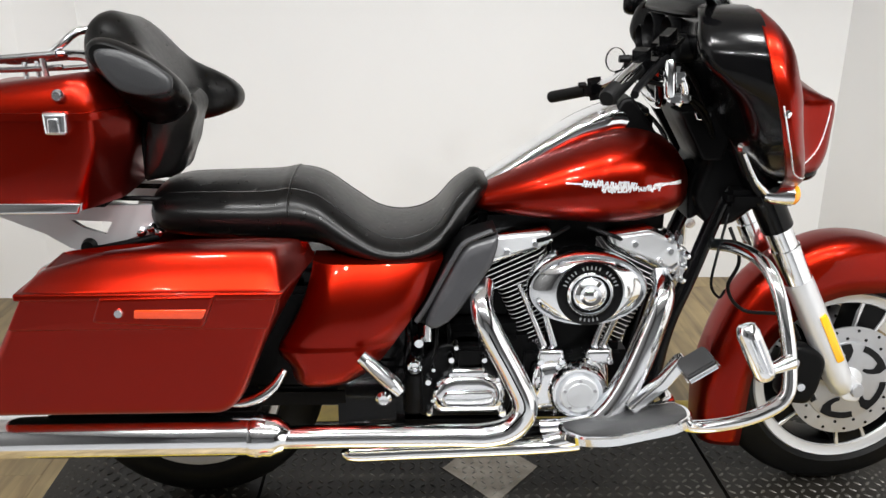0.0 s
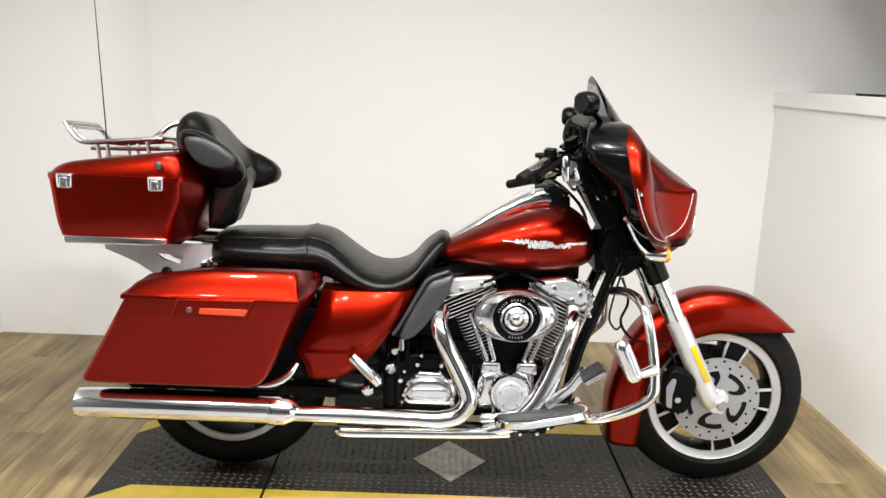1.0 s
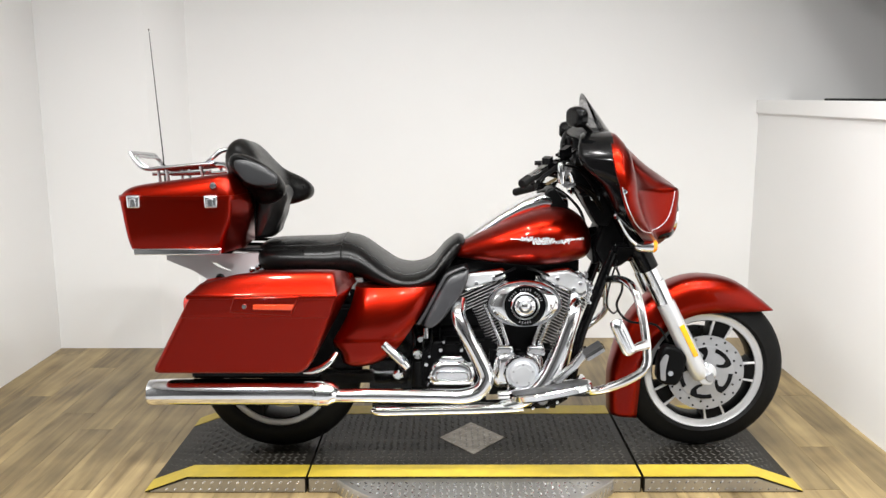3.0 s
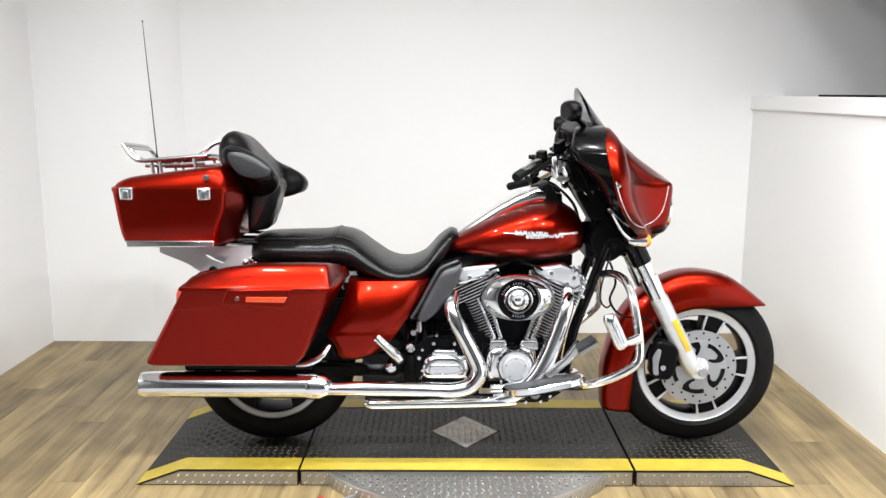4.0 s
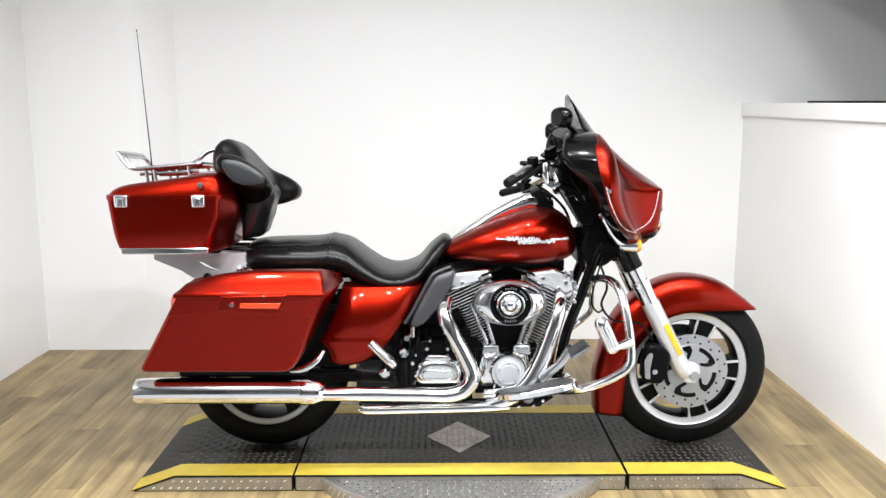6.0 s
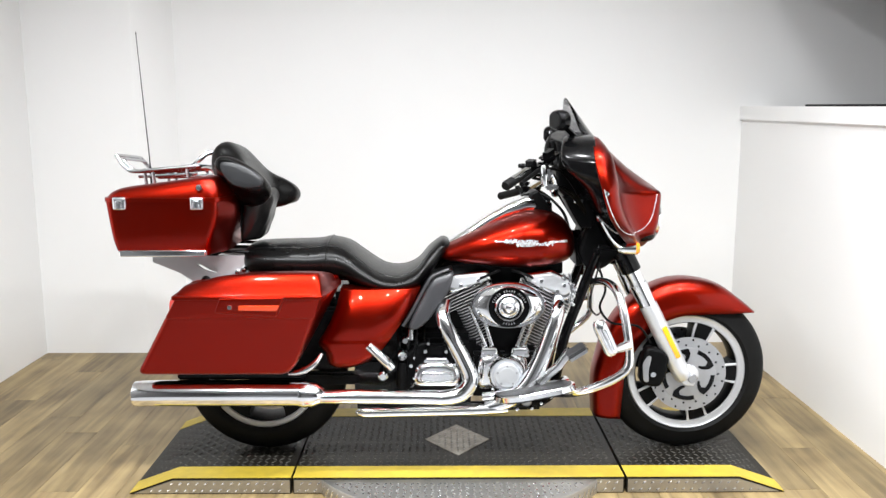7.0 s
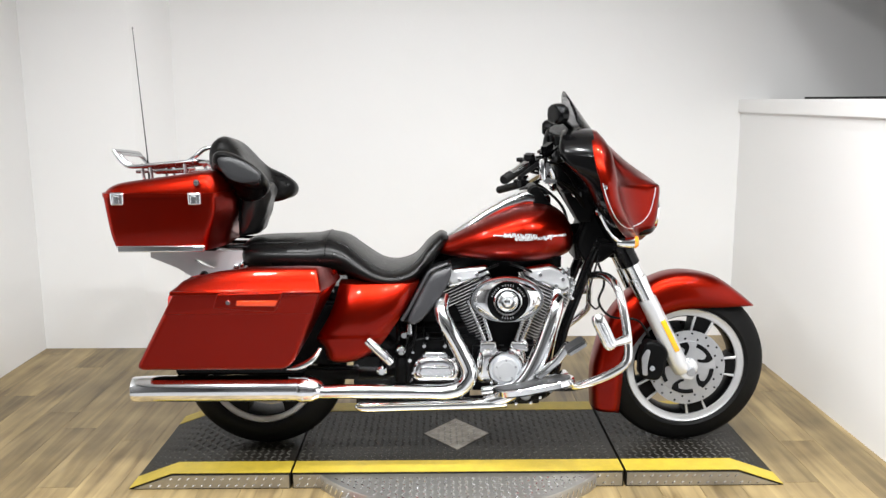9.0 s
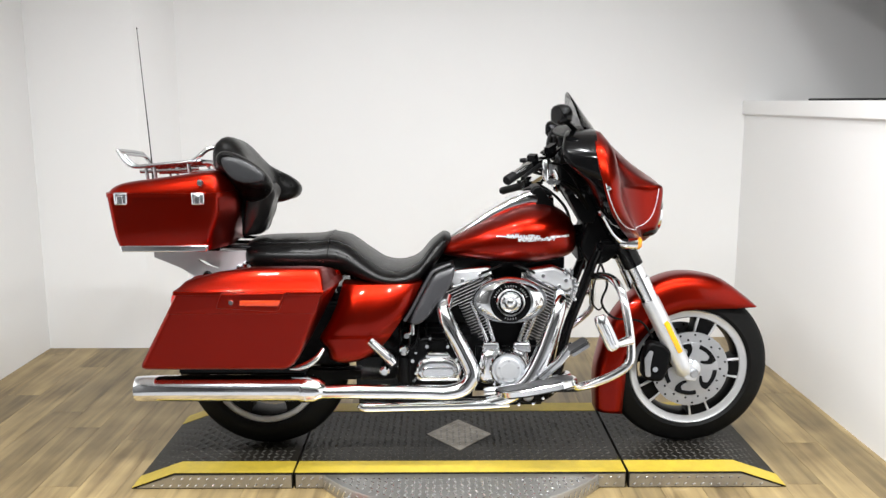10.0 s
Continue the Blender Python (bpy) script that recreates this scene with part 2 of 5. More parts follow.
def slab(outline, y_back, y_face, r=0.01, shear=0.0, z0=0.0, crown=0.0, steps=4, centre=None):
    """An outline in x and z, given depth in y, its face edge rounded by r. shear: how far the face leans with height."""
    sg = 1 if y_face < y_back else -1
    rings = []

    def ring(o, y):
        return [(x, y + shear * (z - z0), z) for x, z in o]
    rings.append(ring(outline, y_back))
    for k in range(steps + 1):
        a = math.pi / 2 * k / steps
        rings.append(ring(shrink(outline, r * (1 - math.cos(a)), centre) if centre else inset(outline, r * (1 - math.cos(a))), y_face + sg * r * (1 - math.sin(a))))
    last = shrink(outline, r + 0.004, centre) if centre else inset(outline, r + 0.003)
    if not crown and r > 0.004:
        rings.append(ring(last, y_face))
    if crown:
        for k in (1, 2, 3):
            rings.append(ring(shrink(outline, r + crown * 2.5 * k, centre), y_face - sg * crown * (0.5, 0.85, 1.0)[k - 1]))
    return rings_mesh(rings)


def box(x0, x1, y0, y1, z0, z1, bevel=0.0):
    bm = bmesh.new()
    bmesh.ops.create_cube(bm, size=1)
    for v in bm.verts:
        v.co = ((x0 + x1) / 2 + v.co.x * (x1 - x0), (y0 + y1) / 2 + v.co.y * (y1 - y0), (z0 + z1) / 2 + v.co.z * (z1 - z0))
    if bevel:
        bmesh.ops.bevel(bm, geom=bm.edges[:], offset=bevel, segments=2, affect="EDGES")
    return bm


def pierced(outer, hole, y0, y1):
    """A flat plate of x and z with one hole, between two depths."""
    bm = bmesh.new()
    for loop in (outer, hole):
        vs = [bm.verts.new((x, y0, z)) for x, z in loop]
        for i in range(len(vs)):
            bm.edges.new((vs[i - 1], vs[i]))
    bmesh.ops.triangle_fill(bm, use_beauty=True, edges=bm.edges[:])
    got = bmesh.ops.extrude_face_region(bm, geom=bm.faces[:])
    for v in got["geom"]:
        if isinstance(v, bmesh.types.BMVert):
            v.co.y = y1
    return bm


def join(*bms):
    out = bmesh.new()
    for b in bms:
        me = bpy.data.meshes.new("tmp")
        b.to_mesh(me)
        b.free()
        out.from_mesh(me)
        bpy.data.meshes.remove(me)
    return out


def mirror_y(bm):
    for v in bm.verts:
        v.co.y = -v.co.y
    return bm


def turned(bm, m):
    bm.transform(m)
    return bm


# ---- room ----
X0, X1, Y0, Y1 = -2.38, 1.600, -6.2, 1.68
FARX = 3.4
tagged(part("floor", box(X0 - 0.15, FARX + 0.15, Y0 - 0.15, Y1 + 0.15, -0.12, -0.004), WOODSEAM), "tan wood-look vinyl plank floor with fine dark joints", "floor", kind="structure")
floor = bpy.data.objects["floor"]
PLANK_END = -0.75
# added out of view in place of planks, to keep reflections neutral and bright
tagged(part("floor_front", box(X0 - 0.15, FARX + 0.15, Y0 - 0.15, PLANK_END - 0.001, -0.003, 0.0), BOUNCE_FLOOR), "unseen plain grey floor added to give the chrome neutral reflections", "floor", kind="structure")
tagged(part("ceiling", box(X0 - 0.15, FARX + 0.15, Y0 - 0.15, Y1 + 0.15, CEILING, CEILING + 0.1), CEIL), "plain off-white painted ceiling", "ceiling", kind="structure")
tagged(part("wall_back", box(X0 - 0.15, FARX + 0.15, Y1, Y1 + 0.15, 0, CEILING), WHITE), "smooth white painted wall behind the motorcycle", "wall", kind="structure")
tagged(part("wall_left", box(X0 - 0.15, X0, -1.4, Y1 + 0.05, 0, CEILING), WHITE), "white painted side wall", "wall", kind="structure")
# added out of view, dark so that paint and chrome mirror less light
tagged(part("wall_left_front", box(X0 - 0.15, X0, Y0, -1.401, 0, CEILING), UNSEEN_DARK), "unseen side wall towards the front, coloured dark to darken reflections", "wall", kind="structure")
tagged(part("wall_front", box(X0 - 0.15, FARX + 0.15, Y0 - 0.15, Y0, 0, CEILING), FRONTW), "unseen plain wall closing the room, its grey set for the reflections", "wall", kind="structure")
tagged(part("wall_right", box(X1, X1 + 0.12, -2.2, Y1, 0, 1.316), WHITE), "white half-height partition wall", "wall", kind="structure")
# never in view; its dark colour stands in for an unlit room
tagged(part("wall_outer", box(FARX, FARX + 0.15, Y0, Y1, 0, CEILING), UNSEEN_DARK), "unseen wall beyond the partition, coloured dark to darken reflections", "wall", kind="structure")
nib = [(X0, 1.485), (-1.800, 1.485), (-1.792, 1.488), (-1.610, Y1 + 0.02), (X0, Y1 + 0.02)]
tagged(part("wall_return", rings_mesh([[(x, y, 0) for x, y in nib], [(x, y, CEILING - 0.001) for x, y in nib]]), WHITE), "white painted wall block with a splayed side", "wall", kind="structure")
tagged(part("header", box(X1, X1 + 0.12, -2.2, Y1, 2.18, CEILING), WHITE), "white painted header over the partition opening", "wall", kind="structure")
tagged(part("ledge", box(1.584, X1 + 0.16, -2.22, Y1 - 0.0005, 1.316, 1.392, 0.004), WHITE), "white painted cap board along the partition", "ledge", kind="structure")
tagged(part("black_strip", box(1.60, 1.66, -0.4, 0.86, 1.392, 1.402, 0.003), SATIN), "thin black strip lying on the partition ledge", "strip")


# ---- lift platform under the motorcycle ----
DZ = 0.060
YN, YF = -0.300, 0.410


def empty(name, at=(0, 0, 0)):
    ob = new(name)
    ob.location = at
    ob.empty_display_size = 0.1
    return ob


def lugs(spots, normal=Vector((0, 0, 1)), along=Vector((1, 0, 0)), size=0.022, high=0.0016):
    """Raised lens-shaped lugs of tread plate, at spots of (place, turn)."""
    verts, faces = [], []
    for c, turn in spots:
        d = Matrix.Rotation(turn, 3, normal) @ along
        s = normal.cross(d)
        c = Vector(c)
        i = len(verts)
        w = size * 0.17
        for a, b, h in ((-0.5, 0, 0), (-0.2, -1, 0), (0.2, -1, 0), (0.5, 0, 0), (0.2, 1, 0), (-0.2, 1, 0), (-0.25, 0, 1), (0.25, 0, 1)):
            verts.append(c + d * a * size + s * b * w + normal * (high * h - 0.0002 * (1 - h)))
        faces += [(i, i + 1, i + 6), (i + 1, i + 2, i + 7, i + 6), (i + 2, i + 3, i + 7), (i + 3, i + 4, i + 7), (i + 4, i + 5, i + 6, i + 7), (i + 5, i, i + 6)]
    me = bpy.data.meshes.new("tmp")
    me.from_pydata([tuple(v) for v in verts], [], faces)
    bm = bmesh.new()
    bm.from_mesh(me)
    bpy.data.meshes.remove(me)
    return bm


lift = tagged(empty("lift_platform", (-0.08, 0.05, 0)), "low black tread-plate lift platform with yellow edge stripes and ramped ends", "lift platform")
lift.location = (0, 0, 0)


def xz_block(outline, y0, y1):
    return rings_mesh([[(x, y0, z) for x, z in outline], [(x, y1, z) for x, z in outline]])


SEAM_L, SEAM_R = -0.678, 0.538
LEFT = [(-1.270, 0.0), (-1.270, 0.003), (-1.112, DZ), (SEAM_L - 0.004, DZ), (SEAM_L - 0.004, 0.0)]
MID = [(SEAM_L + 0.004, 0.0), (SEAM_L + 0.004, DZ), (SEAM_R - 0.005, DZ), (SEAM_R - 0.005, 0.0)]
RIGHT = [(SEAM_R + 0.005, 0.0), (SEAM_R + 0.005, DZ), (0.955, DZ), (1.122, 0.003), (1.122, 0.0)]


def deck_height(x):
    if x < -1.112:
        return max(0.003, DZ * (x + 1.270) / 0.158)
    if x > 0.955:
        return max(0.003, DZ * (1.122 - x) / 0.167)
    return DZ


for nm, prof, lab in (("ramp", LEFT, "black sloping end ramp"), ("deck", MID, "black tread-plate centre deck, worn"), ("ramp", RIGHT, "black sloping end ramp")):
    sec = part(nm, xz_block(prof, YN, YF), DECK, lift, lab)
    xs = [p[0] for p in prof]
    x0, x1 = min(xs), max(xs)
    top = [(x, z) for x, z in prof if z > 0]
    for ya, yb in ((YN + 0.001, YN + 0.098), (YF - 0.097, YF - 0.001)):
        strip = [(x, z + 0.0018) for x, z in top]
        low = [(x, z - 0.001) for x, z in top]
        part("edge_stripe", xz_block(strip + low[::-1], ya, yb), YELLOW, sec, "worn yellow painted edge stripe")
    if nm == "deck":
        face = [(x0 + 0.004, 0.004), (x0 + 0.004, DZ - 0.007), (x1 - 0.004, DZ - 0.007), (x1 - 0.004, 0.004)]
    elif x0 < -1:
        face = [(-1.250, 0.004), (-1.110, DZ - 0.007), (x1 - 0.004, DZ - 0.007), (x1 - 0.004, 0.004)]
    else:
        face = [(x0 + 0.004, 0.004), (x0 + 0.004, DZ - 0.007), (0.953, DZ - 0.007), (1.102, 0.004)]
    part("side_plate", xz_block(face, YN - 0.004, YN), TREAD, sec, "bare aluminium tread-plate side")
    spots = []
    nx = int((x1 - x0) / 0.027)
    for i in range(nx):
        for j in range(20):
            x = x0 + 0.014 + i * 0.027
            y = YN + 0.113 + j * 0.027
            if y > YF - 0.105 or deck_height(x) < 0.01:
                continue
            spots.append(((x, y, deck_height(x)), math.pi / 4 * (1 if (i + j) % 2 else -1)))
    part("tread_pattern", lugs(spots, size=0.024, high=0.0022), DECKLUG, sec)["kind"] = "stuff"
    spots = []
    for i in range(int((x1 - x0) / 0.031)):
        for j in range(2):
            x = x0 + 0.02 + i * 0.031 + 0.012 * j
            z = 0.014 + 0.026 * j
            if z + 0.014 < deck_height(x) and x < x1 - 0.008:
                spots.append(((x, YN - 0.004, z), 0.6))
    part("side_tread", lugs(spots, Vector((0, -1, 0)), Vector((1, 0, 0)), 0.018), ALUM, sec)["kind"] = "stuff"

# bare diamond inlay
DX, DY = -0.068, 0.053
dia = [(DX - 0.131, DY), (DX, DY + 0.160), (DX + 0.131, DY), (DX, DY - 0.160)]
part("diamond_plate", rings_mesh([[(x, y, DZ - 0.001) for x, y in dia], [(x, y, DZ + 0.0022) for x, y in dia]]), GRIMY, lift, "bare worn diamond-shaped inlay plate")
spots = []
for i in range(-9, 10):
    for j in range(-11, 12):
        x, y = DX + i * 0.024, DY + j * 0.024
        if abs(x - DX) / 0.131 + abs(y - DY) / 0.160 < 0.88:
            spots.append(((x, y, DZ + 0.0022), math.pi / 4 * (1 if (i + j) % 2 else -1)))
part("diamond_tread", lugs(spots, size=0.018), TREAD, lift)["kind"] = "stuff"

# round turntable plate reaching out under the near edge
R = 0.617
arc = []
a0 = math.asin((YN - 0.006 - DY) / R)
for k in range(41):
    a = (math.pi - a0) + (math.pi + 2 * a0) * k / 40
    arc.append((DX + R * math.cos(a), DY + R * math.sin(a)))
tt = tagged(part("turntable", rings_mesh([[(x, y, 0.0) for x, y in arc], [(x, y, 0.050) for x, y in arc], [(DX + (x - DX) * 0.995, y + 0.0015, 0.054) for x, y in arc]]), TREAD), "round bare aluminium tread-plate turntable beside the lift", "turntable")
spots = []
for i in range(-26, 27):
    for j in range(-26, -12):
        x, y = DX + i * 0.0245, DY + j * 0.0245
        if math.hypot(x - DX, y - DY) < R - 0.02 and y < YN - 0.02:
            spots.append(((x, y, 0.054), math.pi / 4 * (1 if (i + j) % 2 else -1)))
part("turntable_tread", lugs(spots), ALUM, tt)["kind"] = "stuff"
for k in range(0, 41):
    a = (math.pi - a0) + (math.pi + 2 * a0) * (k + 0.5) / 41
    part("skirt_lug", turned(box(-0.0035, 0.0035, -0.0018, 0.0018, -0.016, 0.016, 0.001), Matrix.Translation((DX + R * math.cos(a), DY + R * math.sin(a), 0.026)) @ Matrix.Rotation(a + math.pi / 2, 4, "Z") @ Matrix.Rotation(0.5, 4, "Y")), ALUM, tt)

# foot pedal of the lift
pedal_thing = tagged(part("foot_pedal", tube([(-0.588, -0.462, 0.022), (-0.573, -0.479, 0.026), (-0.543, -0.519, 0.026), (-0.533, -0.534, 0.022)], [0.008, 0.019, 0.019, 0.010], 14, 4), mat("red_grip", (0.55, 0.02, 0.015), 0.45, 0, 0, 0.1)), "small red foot pedal on a steel lever beside the lift", "pedal")
part("lever", tube([(-0.56, -0.494, 0.020), (-0.50, -0.44, 0.018), (-0.455, -0.40, 0.012)], 0.007, 8, 3), STEEL, pedal_thing)
part("pedal_foot", box(-0.570, -0.550, -0.502, -0.486, 0.0, 0.016, 0.002), STEEL, pedal_thing)

# dark board against the side wall
o = [(0.625, 0.0), (0.625, 0.07), (0.50, 0.52), (0.05, 0.52), (0.05, 0.0)]
tagged(part("dark_board", rings_mesh([[(X0 + 0.002, y, z) for y, z in o], [(X0 + 0.025, y, z) for y, z in o]]), SATIN), "dark board standing against the white side wall", "board")


# ---- motorcycle ----
GZ = DZ + 0.002
bike = tagged(empty("motorcycle"), "dark candy-red touring motorcycle with chrome engine, saddlebags and luggage trunk", "motorcycle")
bike.location = (0, 0, 0)
WZ = GZ + 0.316
FX, RX = 0.815, -0.815


# wheels
def wheel(name, x, width, rim_r, rim_in, label):
    R, hw = 0.316, width / 2
    prof = []
    for k in range(-10, 11):
        a = k / 10
        prof.append((a * hw, R - 0.072 * abs(a) ** 3.2 - 0.004 * abs(a)))
    prof = [(-hw * 0.80, rim_r), (-hw * 0.97, rim_r + 0.018)] + prof + [(hw * 0.97, rim_r + 0.018), (hw * 0.80, rim_r)]
    tyre = part(name, lathe(prof, (x, 0, WZ), "y", 72, cap=False), RUBBER, bike, label)
    barrel = [(-hw * 0.74, rim_r + 0.002), (-hw * 0.72, rim_in + 0.004), (-hw * 0.4, rim_in - 0.001), (hw * 0.4, rim_in - 0.001), (hw * 0.72, rim_in + 0.004), (hw * 0.74, rim_r + 0.002)]
    part("rim_barrel", lathe(barrel, (x, 0, WZ), "y", 72, cap=False), SATIN, tyre, "black painted rim well")
    for s in (-1, 1):
        rp = [(s * hw * 0.66, rim_in + 0.009), (s * hw * 0.78, rim_in + 0.007), (s * hw * 0.84, rim_in + 0.010), (s * hw * 0.86, rim_r - 0.004), (s * hw * 0.92, rim_r + 0.003), (s * hw * 0.86, rim_r + 0.007), (s * hw * 0.70, rim_r + 0.004)]
        part("rim", lathe(rp, (x, 0, WZ), "y", 72, cap=False), RIMS, tyre, "bright machined rim face")
    return tyre


front_wheel = wheel("front_wheel", FX, 0.13, 0.221, 0.191, "black road tyre on a cast rim")
rear_wheel = wheel("rear_wheel", RX, 0.17, 0.206, 0.184, "black road tyre on a cast rim")


def cast_spokes(x, parent, rim_in, hw, first, edges=(-1, 1)):
    for k in range(5):
        a = radians(first + 72 * k)
        o = [(0.035, -0.032), (0.10, -0.026), (0.155, -0.032), (rim_in - 0.012, -0.040), (rim_in + 0.010, -0.060), (rim_in + 0.010, 0.060), (rim_in - 0.012, 0.040), (0.155, 0.032), (0.10, 0.026), (0.035, 0.032)]
        bm = slab(rounded(o, 0.006, 2), hw * 0.5, -hw * 0.72, 0.006, steps=2)
        m = Matrix.Translation((x, 0, WZ)) @ Matrix.Rotation(-a, 4, "Y")
        part("spoke", turned(bm, m), SATIN, parent, "black cast spoke with bright machined edges")
        for s in edges:
            e = [(0.118, s * 0.0235), (0.155, s * 0.0280), (rim_in + 0.006, s * 0.0320), (rim_in + 0.006, s * 0.0420), (0.155, s * 0.0345), (0.118, s * 0.0280)]
            part("spoke_edge", turned(slab(e, -hw * 0.62, -hw * 0.80, 0.001, steps=1), m), RIMS, parent)


cast_spokes(FX, front_wheel, 0.191, 0.065, -2)
cast_spokes(RX, rear_wheel, 0.184, 0.085, 20, ())
part("hub", lathe([(-0.075, 0.001), (-0.075, 0.030), (-0.055, 0.042), (0.055, 0.042), (0.075, 0.03), (0.075, 0.001)], (FX, 0, WZ)), ALUM, front_wheel)
part("hub", lathe([(-0.095, 0.001), (-0.095, 0.030), (-0.065, 0.048), (0.065, 0.048), (0.095, 0.03), (0.095, 0.001)], (RX, 0, WZ)), ALUM, rear_wheel)


def rotor(x, y, parent, r):
    ringp = [(-0.0025, r), (0.0025, r), (0.0025, r * 0.68), (-0.0025, r * 0.68), (-0.0025, r)]
    ob = part("brake_rotor", lathe(ringp, (x, y, WZ), "y", 60, cap=False), STEEL, parent, "drilled steel brake disc")
    for k in range(30):
        a = 2 * math.pi * k / 30
        rr = r * (0.93 if k % 2 else 0.79)
        part("drilled_hole", lathe([(-0.0032, 0.0001), (-0.0032, 0.0042), (0.0032, 0.0042), (0.0032, 0.0001)], (x + rr * math.cos(a), y, WZ + rr * math.sin(a)), "y", 8), BLACK, ob)
    carrier = part("rotor_carrier", lathe([(-0.007, 0.001), (-0.007, 0.085), (-0.005, r * 0.72), (0.0, r * 0.74), (0.003, r * 0.72), (0.003, 0.001)], (x, y, WZ), "y", 50), STEEL, ob, "brushed disc carrier")
    sg = -1 if y < 0 else 1
    for k in range(5):
        a0 = 20 + 72 * k
        arc = [(r * 0.70 * math.cos(radians(a0 + t * 5)), r * 0.70 * math.sin(radians(a0 + t * 5))) for t in range(11)]
        arc += [(r * 0.59 * math.cos(radians(a0 + 50 - t * 4.5)), r * 0.59 * math.sin(radians(a0 + 50 - t * 4.5))) for t in range(9)]
        arc += [(r * q * math.cos(radians(a0 + w)), r * q * math.sin(radians(a0 + w))) for q, w in ((0.50, 8), (0.42, 12), (0.36, 22), (0.31, 18), (0.36, 4), (0.46, -3), (0.58, -5))]
        bm = rings_mesh([[(x + u, y + sg * 0.0, WZ + v) for u, v in arc], [(x + u, y + sg * 0.0085, WZ + v) for u, v in arc]])
        part("carrier_slot", bm, BLACK, ob)
    part("hub_cap", lathe([(-0.02, 0.001), (-0.02, 0.022), (-0.008, 0.04), (0.004, 0.042)], (x, y, WZ)), ALUM, ob)
    return ob


rotor(FX, -0.078, front_wheel, 0.146)
rotor(FX, 0.078, front_wheel, 0.146)

# front fender: a curved hood swept round the wheel
FEND = [  # crown x, z; edge x, z; half width
    (0.462, 0.200, 0.560, 0.196, 0.078), (0.457, 0.300, 0.566, 0.300, 0.080), (0.464, 0.395, 0.578, 0.410, 0.082),
    (0.508, 0.545, 0.640, 0.515, 0.084), (0.582, 0.650, 0.700, 0.575, 0.085), (0.690, 0.722, 0.765, 0.603, 0.085),
    (0.800, 0.745, 0.825, 0.612, 0.085), (0.925, 0.722, 0.905, 0.615, 0.084), (1.015, 0.663, 0.985, 0.616, 0.080), (1.072, 0.616, 1.052, 0.614, 0.060)]


def fender_mesh(rows, sub=5, n=20, p=0.55):
    rings = []
    for cx, cz, ex, ez, hw in spline(rows, sub):
        rings.append([(ex + (cx - ex) * math.sin(a) ** p, -hw * power(math.cos(a), p), ez + (cz - ez) * math.sin(a) ** p) for a in [math.pi * k / n for k in range(n + 1)]])
    return rings_mesh(rings, closed=False)


def thick(ob, d):
    m = ob.modifiers.new("thickness", "SOLIDIFY")
    m.thickness, m.offset = d, -1
    return ob


ff = thick(part("front_fender", fender_mesh(FEND), RED, bike, "candy-red painted front fender"), 0.004)
REAR = [(-1.120, 0.530, -1.09, 0.50, 0.10), (-1.095, 0.62, -1.05, 0.57, 0.10), (-1.03, 0.700, -0.98, 0.61, 0.10), (-0.92, 0.750, -0.89, 0.64, 0.10), (-0.80, 0.765, -0.80, 0.65, 0.10), (-0.66, 0.75, -0.68, 0.63, 0.10), (-0.55, 0.70, -0.60, 0.60, 0.10)]
thick(part("rear_fender", fender_mesh(REAR), RED, bike, "candy-red painted rear fender"), 0.004)
part("fender_trim", box(1.045, 1.068, -0.035, 0.035, 0.606, 0.614, 0.002), CHROME, ff)

# fork
for s in (-1, 1):
    y = s * 0.112
    leg = part("fork_leg", tube([(0.790, y, 0.372), (0.770, y, 0.41), (0.655, y, 0.635), (0.640, y, 0.662)], [0.026, 0.034, 0.034, 0.033], 18, 2), FORKS, bike, "polished aluminium lower fork leg")
    part("fork_seal_cap", tube([(0.640, y, 0.662), (0.600, y, 0.742)], [0.034, 0.034], 18, 1), CHROME, leg)
    part("fork_tube", tube([(0.600, y, 0.742), (0.520, y, 0.895)], [0.030, 0.030], 18, 1), CHROME, leg)
    part("fork_cover", tube([(0.575, y, 0.790), (0.44, y, 1.05)], [0.037, 0.040], 18, 1), BLACK, leg, "black upper fork cover")
    d = Vector((0.770 - 0.655, 0, 0.41 - 0.635)).normalized()
    o = [(0.688, 0.577), (0.705, 0.586), (0.765, 0.468), (0.748, 0.459)]
    part("reflector", slab(rounded(o, 0.004, 2), y, y + s * 0.038, 0.002, steps=2), YREF, leg, "amber fork reflector")
    part("axle_nut", lathe([(-0.03, 0.001), (-0.03, 0.014), (-0.02, 0.018), (0.02, 0.018)], (FX, y, WZ)), STEEL, leg)
    part("axle_lug", slab(rounded([(0.765, 0.42), (0.80, 0.42), (0.835, 0.385), (0.825, 0.345), (0.785, 0.350), (0.758, 0.385)], 0.012), y + 0.02, y - 0.022, 0.005), FORKS, leg)
    cal = part("brake_caliper", slab(rounded([(0.640, 0.505), (0.70, 0.49), (0.725, 0.46), (0.712, 0.385), (0.692, 0.345), (0.640, 0.352), (0.615, 0.37), (0.618, 0.45)], 0.02), y - s * 0.01, y + s * 0.035, 0.012), SATIN, bike, "black front brake caliper")
    part("caliper_insert", slab(rounded([(0.622, 0.44), (0.640, 0.472), (0.655, 0.468), (0.645, 0.41), (0.648, 0.368), (0.628, 0.372)], 0.008), y + s * 0.034, y + s * 0.038, 0.002), STEEL, cal)
    part("caliper_bolt", lathe([(-0.006, 0.001), (-0.006, 0.010), (0.0, 0.011)] if s < 0 else [(0.006, 0.001), (0.006, 0.010), (0.0, 0.011)], (0.662, y + s * 0.038, 0.40), "y", 12), ALUM, cal)

